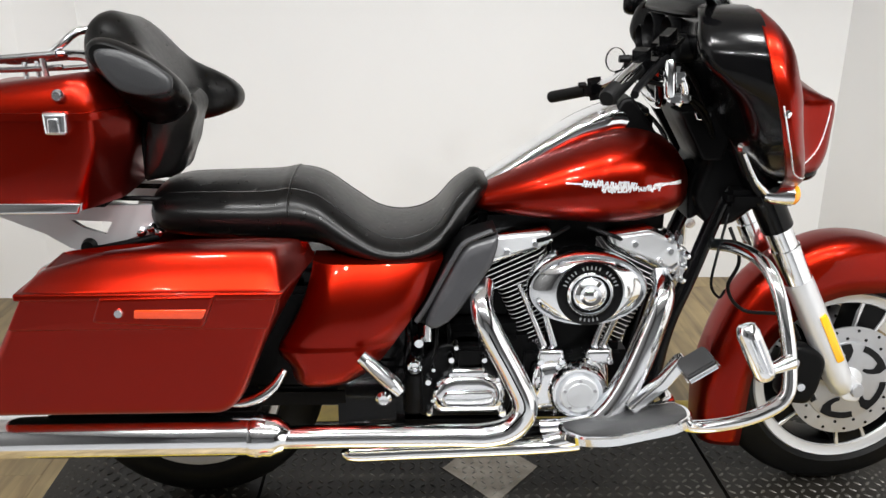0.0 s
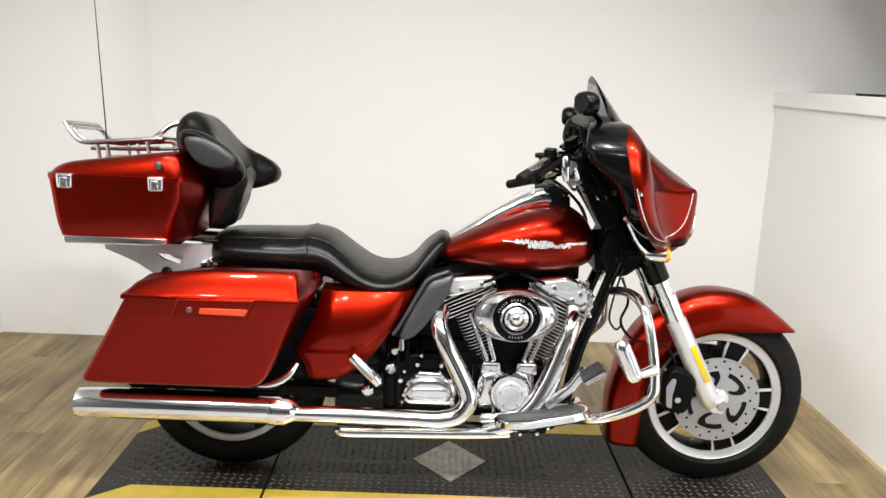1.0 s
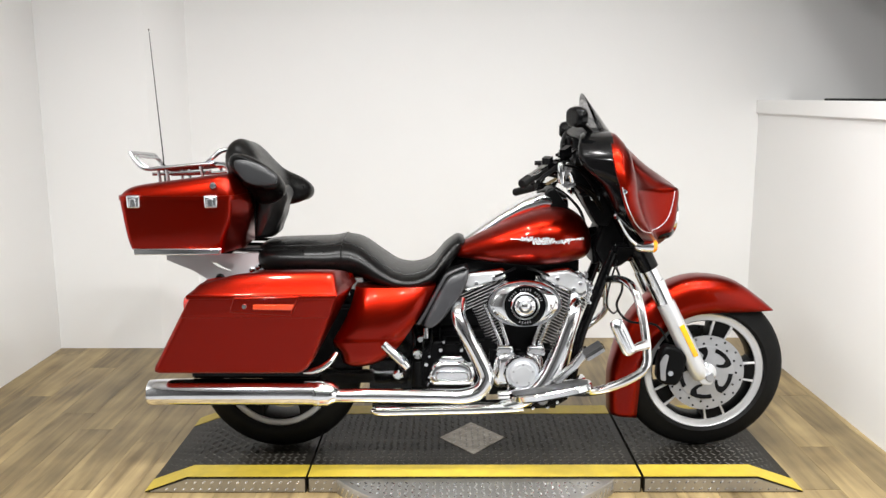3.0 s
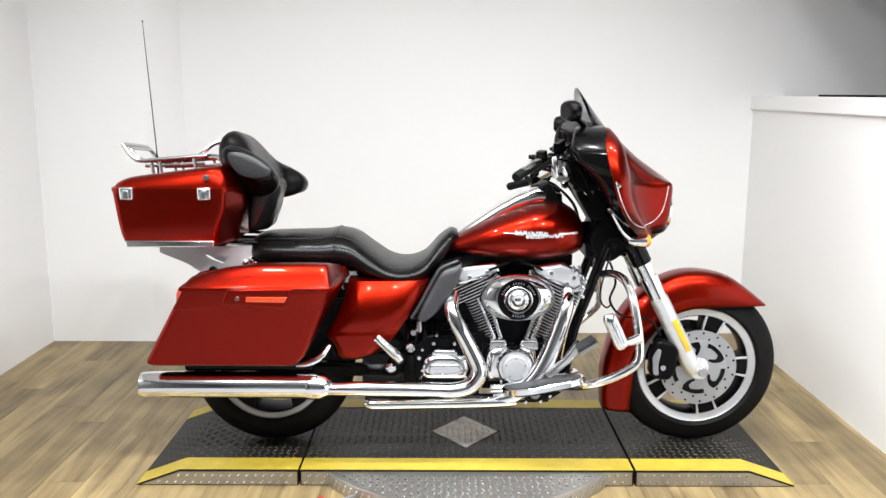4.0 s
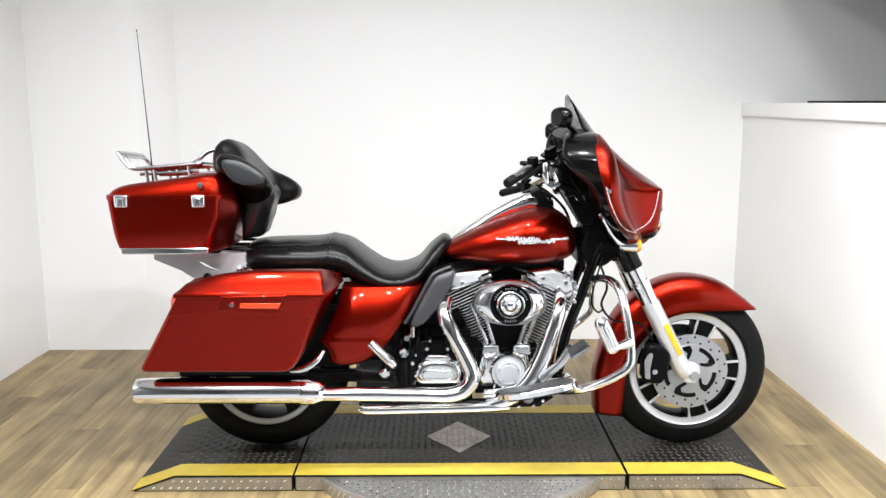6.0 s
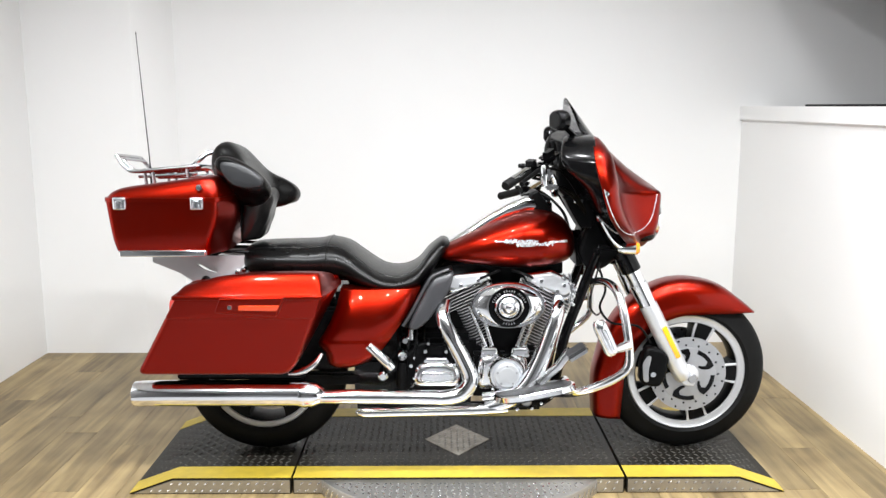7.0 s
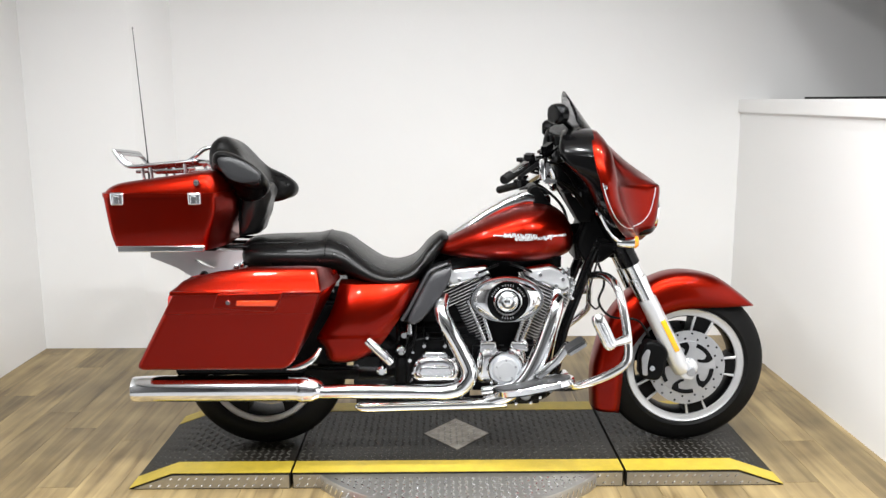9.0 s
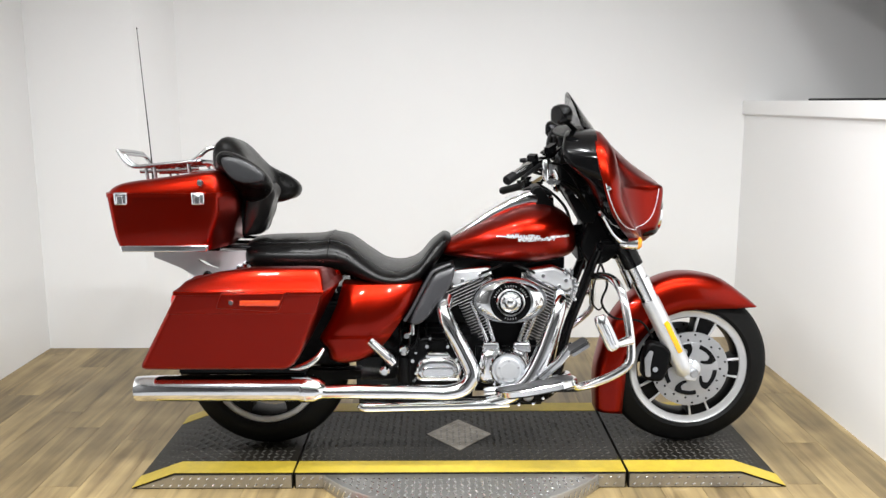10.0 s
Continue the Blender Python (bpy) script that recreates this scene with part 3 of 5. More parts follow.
# fuel tank and console
tank = part("fuel_tank", hull([(-0.160, 0.835, 0.845, 0.02, 0), (-0.149, 0.826, 0.856, 0.055, 0), (-0.115, 0.815, 0.880, 0.092, 0), (-0.006, 0.802, 0.938, 0.143, 0), (0.080, 0.794, 0.978, 0.165, 0),
                               (0.169, 0.790, 1.010, 0.178, 0), (0.252, 0.795, 1.012, 0.172, 0), (0.317, 0.808, 0.985, 0.145, 0), (0.354, 0.825, 0.945, 0.105, 0), (0.370, 0.850, 0.905, 0.05, 0), (0.373, 0.870, 0.885, 0.01, 0)], 2.5, 40, 6), RED, bike, "candy-red teardrop fuel tank")
cons = part("tank_console", hull([(-0.125, 0.850, 0.880, 0.030, 0), (-0.090, 0.855, 0.902, 0.044, 0), (0.013, 0.925, 0.972, 0.056, 0), (0.10, 0.975, 1.026, 0.062, 0), (0.16, 0.99, 1.054, 0.062, 0), (0.200, 1.0, 1.064, 0.056, 0), (0.25, 0.99, 1.052, 0.046, 0), (0.285, 0.97, 1.035, 0.03, 0)], 3.2, 24, 5), CHROME, tank, "chrome tank console")
part("console_insert", hull([(0.17, 1.04, 1.062, 0.02, 0), (0.20, 1.04, 1.072, 0.036, 0), (0.25, 1.03, 1.066, 0.034, 0), (0.28, 1.02, 1.05, 0.015, 0)], 2.4, 20, 4), SATIN, tank, "black ignition switch housing")
part("console_knob", lathe([(-0.02, 0.011), (0.006, 0.011), (0.010, 0.009), (0.012, 0.001)], (0.160, -0.045, 1.040), "z", 18), CHROME, cons)

# seat
seat = part("seat", hull([(-0.872, 0.815, 0.850, 0.06, 0), (-0.858, 0.785, 0.874, 0.125, 0), (-0.80, 0.768, 0.886, 0.155, 0), (-0.61, 0.755, 0.892, 0.168, 0), (-0.555, 0.750, 0.900, 0.170, 0), (-0.49, 0.748, 0.884, 0.175, 0),
                          (-0.42, 0.722, 0.832, 0.185, 0), (-0.356, 0.713, 0.788, 0.19, 0), (-0.29, 0.712, 0.779, 0.185, 0), (-0.225, 0.722, 0.806, 0.165, 0), (-0.175, 0.765, 0.866, 0.135, 0), (-0.132, 0.825, 0.899, 0.105, 0), (-0.105, 0.850, 0.893, 0.075, 0), (-0.095, 0.865, 0.880, 0.03, 0)], 2.5, 36, 6), LEATHER, bike, "black leather two-up seat, creased")

STATIONS = [(-0.84, 0.780, 0.878, 0.14), (-0.80, 0.768, 0.886, 0.155), (-0.61, 0.755, 0.892, 0.168), (-0.555, 0.750, 0.900, 0.170), (-0.49, 0.748, 0.884, 0.175), (-0.42, 0.722, 0.832, 0.185), (-0.356, 0.713, 0.788, 0.19), (-0.29, 0.712, 0.779, 0.185), (-0.225, 0.722, 0.806, 0.165), (-0.175, 0.765, 0.866, 0.135), (-0.132, 0.825, 0.899, 0.105)]


def seat_point(row, a):
    x, zb, zt, hy = row
    return (x, hy * power(math.cos(a), 0.8), (zb + zt) / 2 + (zt - zb) / 2 * power(math.sin(a), 0.8))


for a in (radians(128), radians(52)):
    part("seat_piping", tube([seat_point(r, a) for r in STATIONS], 0.0016, 8, 5), LEATHER, seat, "black stitched seat piping")
part("seat_seam", tube([seat_point((-0.552, 0.750, 0.901, 0.171), radians(a)) for a in range(5, 180, 12)], 0.0026, 8, 2), LEATHER, seat)

# saddlebags
BAG = rounded([(-1.190, 0.476, 0.035), (-0.668, 0.476, 0.05), (-0.630, 0.515, 0.04), (-0.495, 0.768, 0.03), (-1.020, 0.768, 0.03)], 0.03)
BAND = rounded([(-1.060, 0.690, 0.008), (-0.540, 0.690, 0.008), (-0.502, 0.764, 0.008), (-1.018, 0.764, 0.008)], 0.008, 3)


def lid_mesh():
    """The saddlebag lid: a low tapered box whose top follows a curved line."""
    tx = [-1.028, -1.008, -0.952, -0.888, -0.780, -0.600, -0.530, -0.505, -0.490]
    tz = [0.782, 0.793, 0.810, 0.827, 0.839, 0.842, 0.841, 0.836, 0.80]
    rings, cuts = [], None
    for f, d, yo in ((0.0, 0.0, -0.458), (0.10, 0.0015, -0.457), (0.17, 0.004, -0.4535), (0.40, 0.010, -0.444), (0.65, 0.017, -0.431), (0.85, 0.024, -0.4175), (0.94, 0.028, -0.410), (0.985, 0.032, -0.403), (1.0, 0.040, -0.390), (1.01, 0.060, -0.350), (1.0, 0.075, -0.300)):
        o = rounded([(-1.028 + d * 0.8, yo), (-0.490 - d, yo), (-0.490 - d, -0.215 - d * 0.2), (-1.028 + d * 0.8, -0.215 - d * 0.2)], 0.016, 4)
        dense = []
        ends = [(Vector(o[k]), Vector(o[(k + 1) % len(o)])) for k in range(len(o))]
        cuts = cuts or [20 if (b - a).length > 0.25 else (6 if (b - a).length > 0.08 else 1) for a, b in ends]
        for (a, b), m in zip(ends, cuts):
            dense += [a.lerp(b, t / m) for t in range(m)]
        rings.append([(v.x, v.y, 0.768 + f * max(0.004, float(np.interp(v.x, tx, tz)) - 0.768) - ((0.25 + 0.2 * min(1, max(0, (-0.78 - v.x) / 0.2))) * max(0, v.y + 0.37) if f > 0.5 else 0)) for v in dense])
    return rings_mesh(rings)


def drawn_in(bm):
    """The front of a saddlebag narrows towards its outer face, most of all at the top."""
    for v in bm.verts:
        w = min(1, max(0, (-v.co.y - 0.25) / 0.20)) * min(1, max(0, (v.co.z - 0.466) / 0.30)) * min(1, max(0, (v.co.x + 0.80) / 0.30))
        v.co.x -= 0.036 * w
    return bm


def side(bm, s):
    return bm if s < 0 else mirror_y(bm)


for s in (-1, 1):
    bag = part("saddlebag", side(drawn_in(slab(BAG, -0.215, -0.450, 0.018, -0.22, 0.766)), s), RED, bike, "candy-red hard saddlebag")
    bag.location.z = -0.075 if s > 0 else 0.0
    part("bag_base", side(slab(rounded([(-1.165, 0.466), (-0.675, 0.466), (-0.662, 0.478), (-1.170, 0.478)], 0.004, 2), -0.22, -0.318, 0.004), s), SATIN, bag, "black underside of the saddlebag")
    lid = part("saddlebag_lid", side(drawn_in(lid_mesh()), s), RED, bag, "candy-red saddlebag lid")
    part("lid_lip", side(drawn_in(slab(rounded([(-1.028, 0.760), (-0.498, 0.760), (-0.490, 0.774), (-1.028, 0.774)], 0.004, 2), -0.215, -0.463, 0.004)), s), RED, bag)
    part("bag_band", side(drawn_in(slab(BAND, -0.40, -0.4545, 0.004, -0.22, 0.766)), s), RED, bag)
    latch = part("latch_plate", side(slab(rounded([(-0.888, 0.716, 0.008), (-0.868, 0.768, 0.004), (-0.652, 0.772, 0.004), (-0.682, 0.702, 0.012)], 0.006, 3), -0.44, -0.470, 0.006, -0.1, 0.77), s), RED, bag, "red saddlebag latch panel")
    part("latch_reflector", side(slab(rounded([(-0.808, 0.726), (-0.805, 0.744), (-0.670, 0.744), (-0.680, 0.724)], 0.004, 2), -0.46, -0.4725, 0.002, -0.1, 0.77), s), ORANGE, latch, "orange side reflector")
    part("latch_lock", side(lathe([(-0.008, 0.001), (-0.008, 0.007), (-0.004, 0.0095), (0.004, 0.0095)], (-0.834, -0.466, 0.738), "y", 16), s), CHROME, latch, "chrome key lock")

# side covers
def cover_mesh():
    """One pressed skin: full above, drawn in below a soft ledge, rounded to its edges."""
    zs = [0.449, 0.452, 0.460, 0.476, 0.505, 0.530, 0.546, 0.549, 0.553, 0.557, 0.561, 0.566, 0.575, 0.590, 0.610, 0.640, 0.670, 0.700, 0.725, 0.740]
    rings = []
    for z in zs:
        xl = float(np.interp(z, [0.449, 0.460, 0.505, 0.538, 0.605, 0.664, 0.728], [-0.530, -0.548, -0.556, -0.586, -0.545, -0.518, -0.500]))
        xr = float(np.interp(z, [0.449, 0.460, 0.494, 0.558, 0.657, 0.700, 0.740], [-0.440, -0.408, -0.364, -0.318, -0.252, -0.230, -0.210]))
        step = min(1.0, max(0.0, (z - 0.549) / 0.012))
        low = -0.254 + 0.10 * (0.555 - z)
        high = -0.256 + 2.3 * (z - 0.610) ** 2
        full = low + (high - low) * step * step * (3 - 2 * step)
        foot = 0.022 * (1 - min(1.0, (z - 0.449) / 0.027)) ** 2
        ring = []
        for k in range(17):
            u = k / 16
            edge = abs(2 * u - 1) ** (5 if u < 0.5 else 3)
            ring.append((xl + (xr - xl) * u, full + foot + 0.036 * edge + 0.010 * u, z))
        rings.append(ring + [(xr, -0.11, z), (xl, -0.11, z)])
    return rings_mesh(rings)


for s in (-1, 1):
    part("side_cover", side(cover_mesh(), s), RED, bike, "candy-red side cover")

# luggage trunk
def vhull(stations, sub=3, r=0.045, k=6):
    """A box-like body up z with rounded corners; stations: z, x0, x1, half width, tilt of the level in x."""
    rings = []
    for z, x0, x1, hy, tilt in spline(stations, sub):
        o = rounded([(x0, -hy), (x1 - 0.050, -hy, r * 0.9), (x1, -hy * 0.55, r * 1.4), (x1, hy * 0.55, r * 1.4), (x1 - 0.050, hy, r * 0.9), (x0, hy)], r, k)
        rings.append([(x, y, z + tilt * (x + 1.08)) for x, y in o])
    return rings_mesh(rings)


trunk = part("luggage_trunk", vhull([(0.876, -1.268, -0.912, 0.245, 0), (0.880, -1.274, -0.906, 0.252, 0), (0.93, -1.284, -0.895, 0.268, 0), (1.00, -1.292, -0.872, 0.275, 0), (1.068, -1.298, -0.866, 0.281, 0)], 3, 0.021), RED, bike, "candy-red hard luggage trunk")
bm = vhull([(1.080, -1.300, -0.864, 0.282, 0), (1.094, -1.298, -0.866, 0.280, 0.05), (1.118, -1.288, -0.874, 0.272, 0.11), (1.132, -1.268, -0.886, 0.256, 0.13), (1.138, -1.235, -0.905, 0.225, 0.135), (1.140, -1.15, -0.98, 0.12, 0.135)])
for v in bm.verts:
    v.co.z -= 0.10 * (v.co.y + 0.25) * min(1, max(0, (v.co.z - 1.08) / 0.055))
part("trunk_lid", bm, RED, trunk, "candy-red trunk lid")
part("lid_seal", vhull([(1.066, -1.306, -0.858, 0.287, 0), (1.081, -1.306, -0.858, 0.287, 0)], sub=1), RED, trunk)
part("trunk_trim", slab(rounded([(-1.262, 0.872), (-0.964, 0.872), (-0.956, 0.895), (-1.266, 0.895)], 0.004, 2), -0.20, -0.268, 0.004), CHROME, trunk, "chrome lower trim strip")
for lx in (-1.241, -0.976):
    la = part("trunk_latch", slab(rounded([(lx - 0.022, 1.040), (lx + 0.022, 1.040), (lx + 0.024, 1.085), (lx - 0.024, 1.085)], 0.007, 3), -0.26, -0.302, 0.008), ALUM, trunk, "chrome trunk latch")
    part("latch_lever", slab(rounded([(lx - 0.012, 1.045), (lx + 0.012, 1.045), (lx + 0.010, 1.075), (lx - 0.010, 1.075)], 0.004, 2), -0.30, -0.308, 0.003), ALUM, la)
part("trunk_lock", lathe([(-0.010, 0.001), (-0.010, 0.008), (-0.004, 0.012), (0.006, 0.012)], (-0.968, -0.285, 1.116), "y", 16), ALUM, trunk)

# fairing
LEVELS = [  # z, rear edge x, half width, wing front x, nose x, nose half width, how far the nose slopes back
    (0.868, 0.585, 0.060, 0.620, 0.640, 0.030, 0.006), (0.895, 0.550, 0.120, 0.600, 0.660, 0.055, 0.006), (0.925, 0.519, 0.180, 0.578, 0.672, 0.078, 0.006), (0.965, 0.484, 0.235, 0.545, 0.679, 0.088, 0.006),
    (1.010, 0.454, 0.272, 0.518, 0.682, 0.090, 0.007), (1.055, 0.436, 0.288, 0.500, 0.685, 0.090, 0.008), (1.080, 0.428, 0.292, 0.495, 0.684, 0.088, 0.012), (1.092, 0.424, 0.292, 0.493, 0.674, 0.084, 0.03), (1.120, 0.418, 0.292, 0.490, 0.634, 0.076, 0.05),
    (1.165, 0.404, 0.288, 0.480, 0.570, 0.066, 0.04), (1.215, 0.396, 0.275, 0.468, 0.514, 0.060, 0.02), (1.255, 0.394, 0.250, 0.446, 0.470, 0.060, 0.01), (1.285, 0.402, 0.205, 0.424, 0.436, 0.060, 0.004)]
rings, sections = [], []
for z, xr, hy, xw, xn, ny, slope in spline(LEVELS, 4):
    pts = [(xr, -hy), (xr + (xw - xr) * 0.45, -hy), (xr + (xw - xr) * 0.85, -hy * 0.93), (xw, -hy * 0.80), (xw + (xn - xw) * 0.10, -ny - (hy - ny) * 0.32), (xw + (xn - slope - xw) * 0.50, -ny * 1.14), (xn - slope, -ny * 0.90), (xn - slope * 0.3, -ny * 0.40), (xn, 0.0)]
    half = spline(pts, 4)
    sections.append((z, [v[0] for v in half], [v[1] for v in half]))
    full = [(v[0], v[1]) for v in half] + [(v[0], -v[1]) for v in half[-2::-1]]
    rings.append([(x, y, z) for x, y in full])


def widened(bm):
    """The bars are turned a little: the near wing stands further out than the far one."""
    for v in bm.verts:
        y = v.co.y * (1.58 if v.co.y < 0 else 1.05)
        k = (3.175 - abs(y)) / (3.175 - abs(v.co.y))
        v.co = ((v.co.x + 0.15) * k - 0.15, y, (v.co.z - 1.393) * k + 1.393)
    return bm


fair = thick(part("fairing", widened(rings_mesh(rings, closed=False)), RED, bike, "candy-red batwing fairing"), 0.006)


def fairing_y(x, z):
    """The near flank of the fairing at x and z."""
    lo = max([k for k in sections if k[0] <= z], key=lambda k: k[0])
    hi = min([k for k in sections if k[0] > z], key=lambda k: k[0])
    f = (z - lo[0]) / (hi[0] - lo[0])
    return float(np.interp(x, lo[1], lo[2])) * (1 - f) + float(np.interp(x, hi[1], hi[2])) * f


BEAD = spline([(0.428, 1.110), (0.440, 1.070), (0.457, 1.030), (0.480, 0.990), (0.508, 0.958), (0.540, 0.940), (0.576, 0.934), (0.609, 0.942), (0.635, 0.964), (0.651, 0.997), (0.660, 1.039), (0.665, 1.072)], 3)
for s in (-1, 1):
    part("fairing_bead", widened(tube([(x, -s * (fairing_y(x, z) - 0.001), z) for x, z in BEAD], 0.0017, 8, 1, False)), SILVER, fair, "bright pinstripe bead on the fairing edge")
rings = []
for z, xi, xr, hy in spline([(0.905, 0.535, 0.570, 0.120), (0.94, 0.492, 0.535, 0.185), (0.985, 0.450, 0.500, 0.240), (1.015, 0.425, 0.478, 0.265), (1.035, 0.412, 0.462, 0.276), (1.06, 0.400, 0.448, 0.284), (1.11, 0.372, 0.432, 0.288), (1.150, 0.325, 0.420, 0.286), (1.180, 0.288, 0.412, 0.280), (1.215, 0.273, 0.404, 0.272), (1.262, 0.280, 0.402, 0.246), (1.284, 0.292, 0.406, 0.205), (1.292, 0.315, 0.404, 0.17)], 4):
    dent = 0.042 * min(1.0, max(0.0, (z - 1.12) / 0.06))
    o = rounded([(xi, -hy * 0.84, 0.045), (xr, -hy, 0.004), (xr, hy, 0.004), (xi, hy * 0.84, 0.045), (xi + dent, hy * 0.62, 0.05), (xi + dent, -hy * 0.62, 0.05)], 0.045, 5)
    rings.append([(x, y, z) for x, y in o])
inner = part("inner_fairing", widened(rings_mesh(rings)), BLACK, bike, "black inner fairing with gauges")
for gy, gr, gz in ((-0.070, 0.050, 1.215), (0.070, 0.050, 1.215), (-0.150, 0.032, 1.20), (0.150, 0.032, 1.20)):
    part("gauge_bezel", lathe([(0.02, gr * 0.9), (-0.012, gr), (-0.014, gr * 0.94), (0.008, gr * 0.84), (0.010, 0.001)], (0.300, gy, gz), "x", 28), SATIN, inner, "round black gauge bezel")
part("dash_visor", hull([(0.300, 1.268, 1.282, 0.16, 0), (0.312, 1.262, 1.296, 0.19, 0), (0.34, 1.27, 1.300, 0.19, 0), (0.40, 1.27, 1.296, 0.17, 0)], 3, 20, 3), SATIN, inner)
wr = []
for z, k in ((0.0, 0), (0.25, 1), (0.5, 2), (0.75, 3), (1.0, 4)):
    row = []
    for j in range(17):
        u = j / 8 - 1
        w = 0.235 - 0.06 * z
        row.append((0.440 - 0.110 * z * (1 - 0.78 * u * u) - 0.058 * u * u, w * u, 1.275 + 0.150 * z * (1 - 0.80 * u * u)))
    wr.append(row)
thick(part("windshield", rings_mesh(wr, closed=False), SMOKE, bike, "short smoked windshield"), 0.003)

# exhaust
YM = -0.300
muff = part("muffler", tube([(-1.222, YM, 0.382), (-1.216, YM, 0.382), (-1.10, YM, 0.384), (-0.65, YM, 0.383), (-0.605, YM, 0.380), (-0.585, YM, 0.375)], [0.041, 0.045, 0.0465, 0.0465, 0.042, 0.032], 32, 3), CHROME, bike, "long chrome muffler")
part("muffler_end", tube([(-1.228, YM, 0.382), (-1.19, YM, 0.382)], [0.030, 0.030], 20, 1), SATIN, muff)
part("muffler_clamp", tube([(-0.640, YM, 0.382), (-0.634, YM, 0.3815), (-0.612, YM, 0.380), (-0.606, YM, 0.379), (-0.588, YM, 0.377), (-0.572, YM, 0.374), (-0.562, YM, 0.371)], [0.0475, 0.0495, 0.0495, 0.047, 0.046, 0.037, 0.031], 32, 2, False), CHROME, muff, "chrome muffler clamp")
part("clamp_bolt", tube([(-0.622, YM - 0.040, 0.352), (-0.622, YM - 0.044, 0.378)], 0.005, 8, 1), CHROME, muff)
pipe = part("rear_header", tube([(-0.615, -0.29, 0.366), (-0.45, -0.285, 0.364), (-0.20, -0.282, 0.360), (-0.115, -0.28, 0.358), (-0.055, -0.278, 0.377), (-0.029, -0.275, 0.428), (-0.060, -0.268, 0.505), (-0.106, -0.262, 0.592), (-0.129, -0.245, 0.650), (-0.118, -0.19, 0.685)],
                           [0.025, 0.026, 0.026, 0.028, 0.029, 0.029, 0.0285, 0.028, 0.026, 0.024], 20, 6), CHROME, bike, "chrome exhaust header with heat shield")
part("shield_seam", tube([(-0.080, -0.3025, 0.376), (-0.050, -0.3035, 0.408), (-0.034, -0.3030, 0.440), (-0.062, -0.2960, 0.505), (-0.108, -0.2895, 0.592), (-0.128, -0.272, 0.640)], 0.0022, 6, 5), SATIN, pipe)
part("front_header", tube([(0.300, -0.13, 0.680), (0.292, -0.19, 0.655), (0.264, -0.205, 0.570), (0.227, -0.205, 0.462), (0.180, -0.205, 0.375), (0.11, -0.20, 0.315), (0.03, -0.20, 0.290)], [0.023, 0.026, 0.030, 0.034, 0.035, 0.032, 0.024], 20, 5), CHROME, bike, "chrome front exhaust header")
part("lower_pipe", tube([(0.11, -0.205, 0.290), (0.0, -0.21, 0.285), (-0.30, -0.215, 0.280), (-0.42, -0.22, 0.280), (-0.438, -0.22, 0.290)], [0.020, 0.020, 0.020, 0.019, 0.012], 16, 4), CHROME, bike, "chrome collector pipe")


# engine
engine = part("engine", box(-0.03, 0.24, -0.12, 0.14, 0.30, 0.50, 0.02), SATIN, bike, "black and chrome air-cooled V-twin engine")
part("gearbox_case", box(-0.32, 0.0, -0.13, 0.16, 0.31, 0.55, 0.03), SATIN, engine)
part("oil_pan", box(-0.37, -0.02, -0.12, 0.12, 0.255, 0.33, 0.02), SATIN, engine)
part("crankcase_top", box(0.02, 0.19, -0.10, 0.1, 0.48, 0.60, 0.02), SATIN, engine)
part("intake_block", box(0.05, 0.17, -0.03, 0.10, 0.58, 0.76, 0.01), SATIN, engine)
part("frame_spine", box(-0.12, 0.33, -0.05, 0.09, 0.745, 0.825, 0.02), SATIN, bike)
part("battery_box", box(-0.30, -0.03, -0.06, 0.10, 0.54, 0.735, 0.02), SATIN, bike)
for k, (x, z) in enumerate(((-0.300, 0.60), (-0.268, 0.60), (-0.236, 0.61), (-0.205, 0.60))):
    part("vent_hose", tube([(x, -0.13, z), (x + 0.012, -0.155, z - 0.07), (x + 0.004, -0.15, z - 0.15), (x + 0.02, -0.14, z - 0.24)], 0.007, 8, 4), BLACK, engine, "black rubber hose")
part("primary_cover", slab(rounded([(-0.33, 0.33), (0.22, 0.31), (0.27, 0.40), (0.20, 0.49), (-0.28, 0.53)], 0.07), 0.14, 0.25, 0.03), CHROME, engine)


def finned(base, top, count, wide, deep, grow, name, parent):
    """A cylinder of cooling fins between two points of the x-z plane."""
    b, t = Vector((base[0], 0, base[1])), Vector((top[0], 0, top[1]))
    d = (t - b)
    ang = math.atan2(d.x, d.z)
    ob = part(name, turned(tube([(0, 0, 0), (0, 0, d.length)], [0.052, 0.052], 20, 1), Matrix.Translation(b) @ Matrix.Rotation(ang, 4, "Y")), SATIN, parent, "black cylinder with bright cooling fins")
    cache = {}
    for i in range(count):
        f = i / (count - 1)
        w = wide + grow * (1 if f > 0.70 else 0)
        if w not in cache:
            o = rounded([(-w, -deep), (w, -deep), (w, deep), (-w, deep)], 0.03, 4)
            me = bpy.data.meshes.new("fin")
            bm = rings_mesh([[(x, y, -0.0012) for x, y in o], [(x, y, 0.0012) for x, y in o]])
            bm.to_mesh(me)
            bm.free()
            me.materials.append(SATIN)
            me.materials.append(FINS)
            for f_ in me.polygons:
                f_.material_index = 1 if abs(f_.normal.z) < 0.5 else 0
            cache[w] = me
        fin = new("fin", cache[w])
        fin.matrix_basis = Matrix.Translation(b + d * f) @ Matrix.Rotation(ang, 4, "Y")
        fin.parent = ob
    return ob


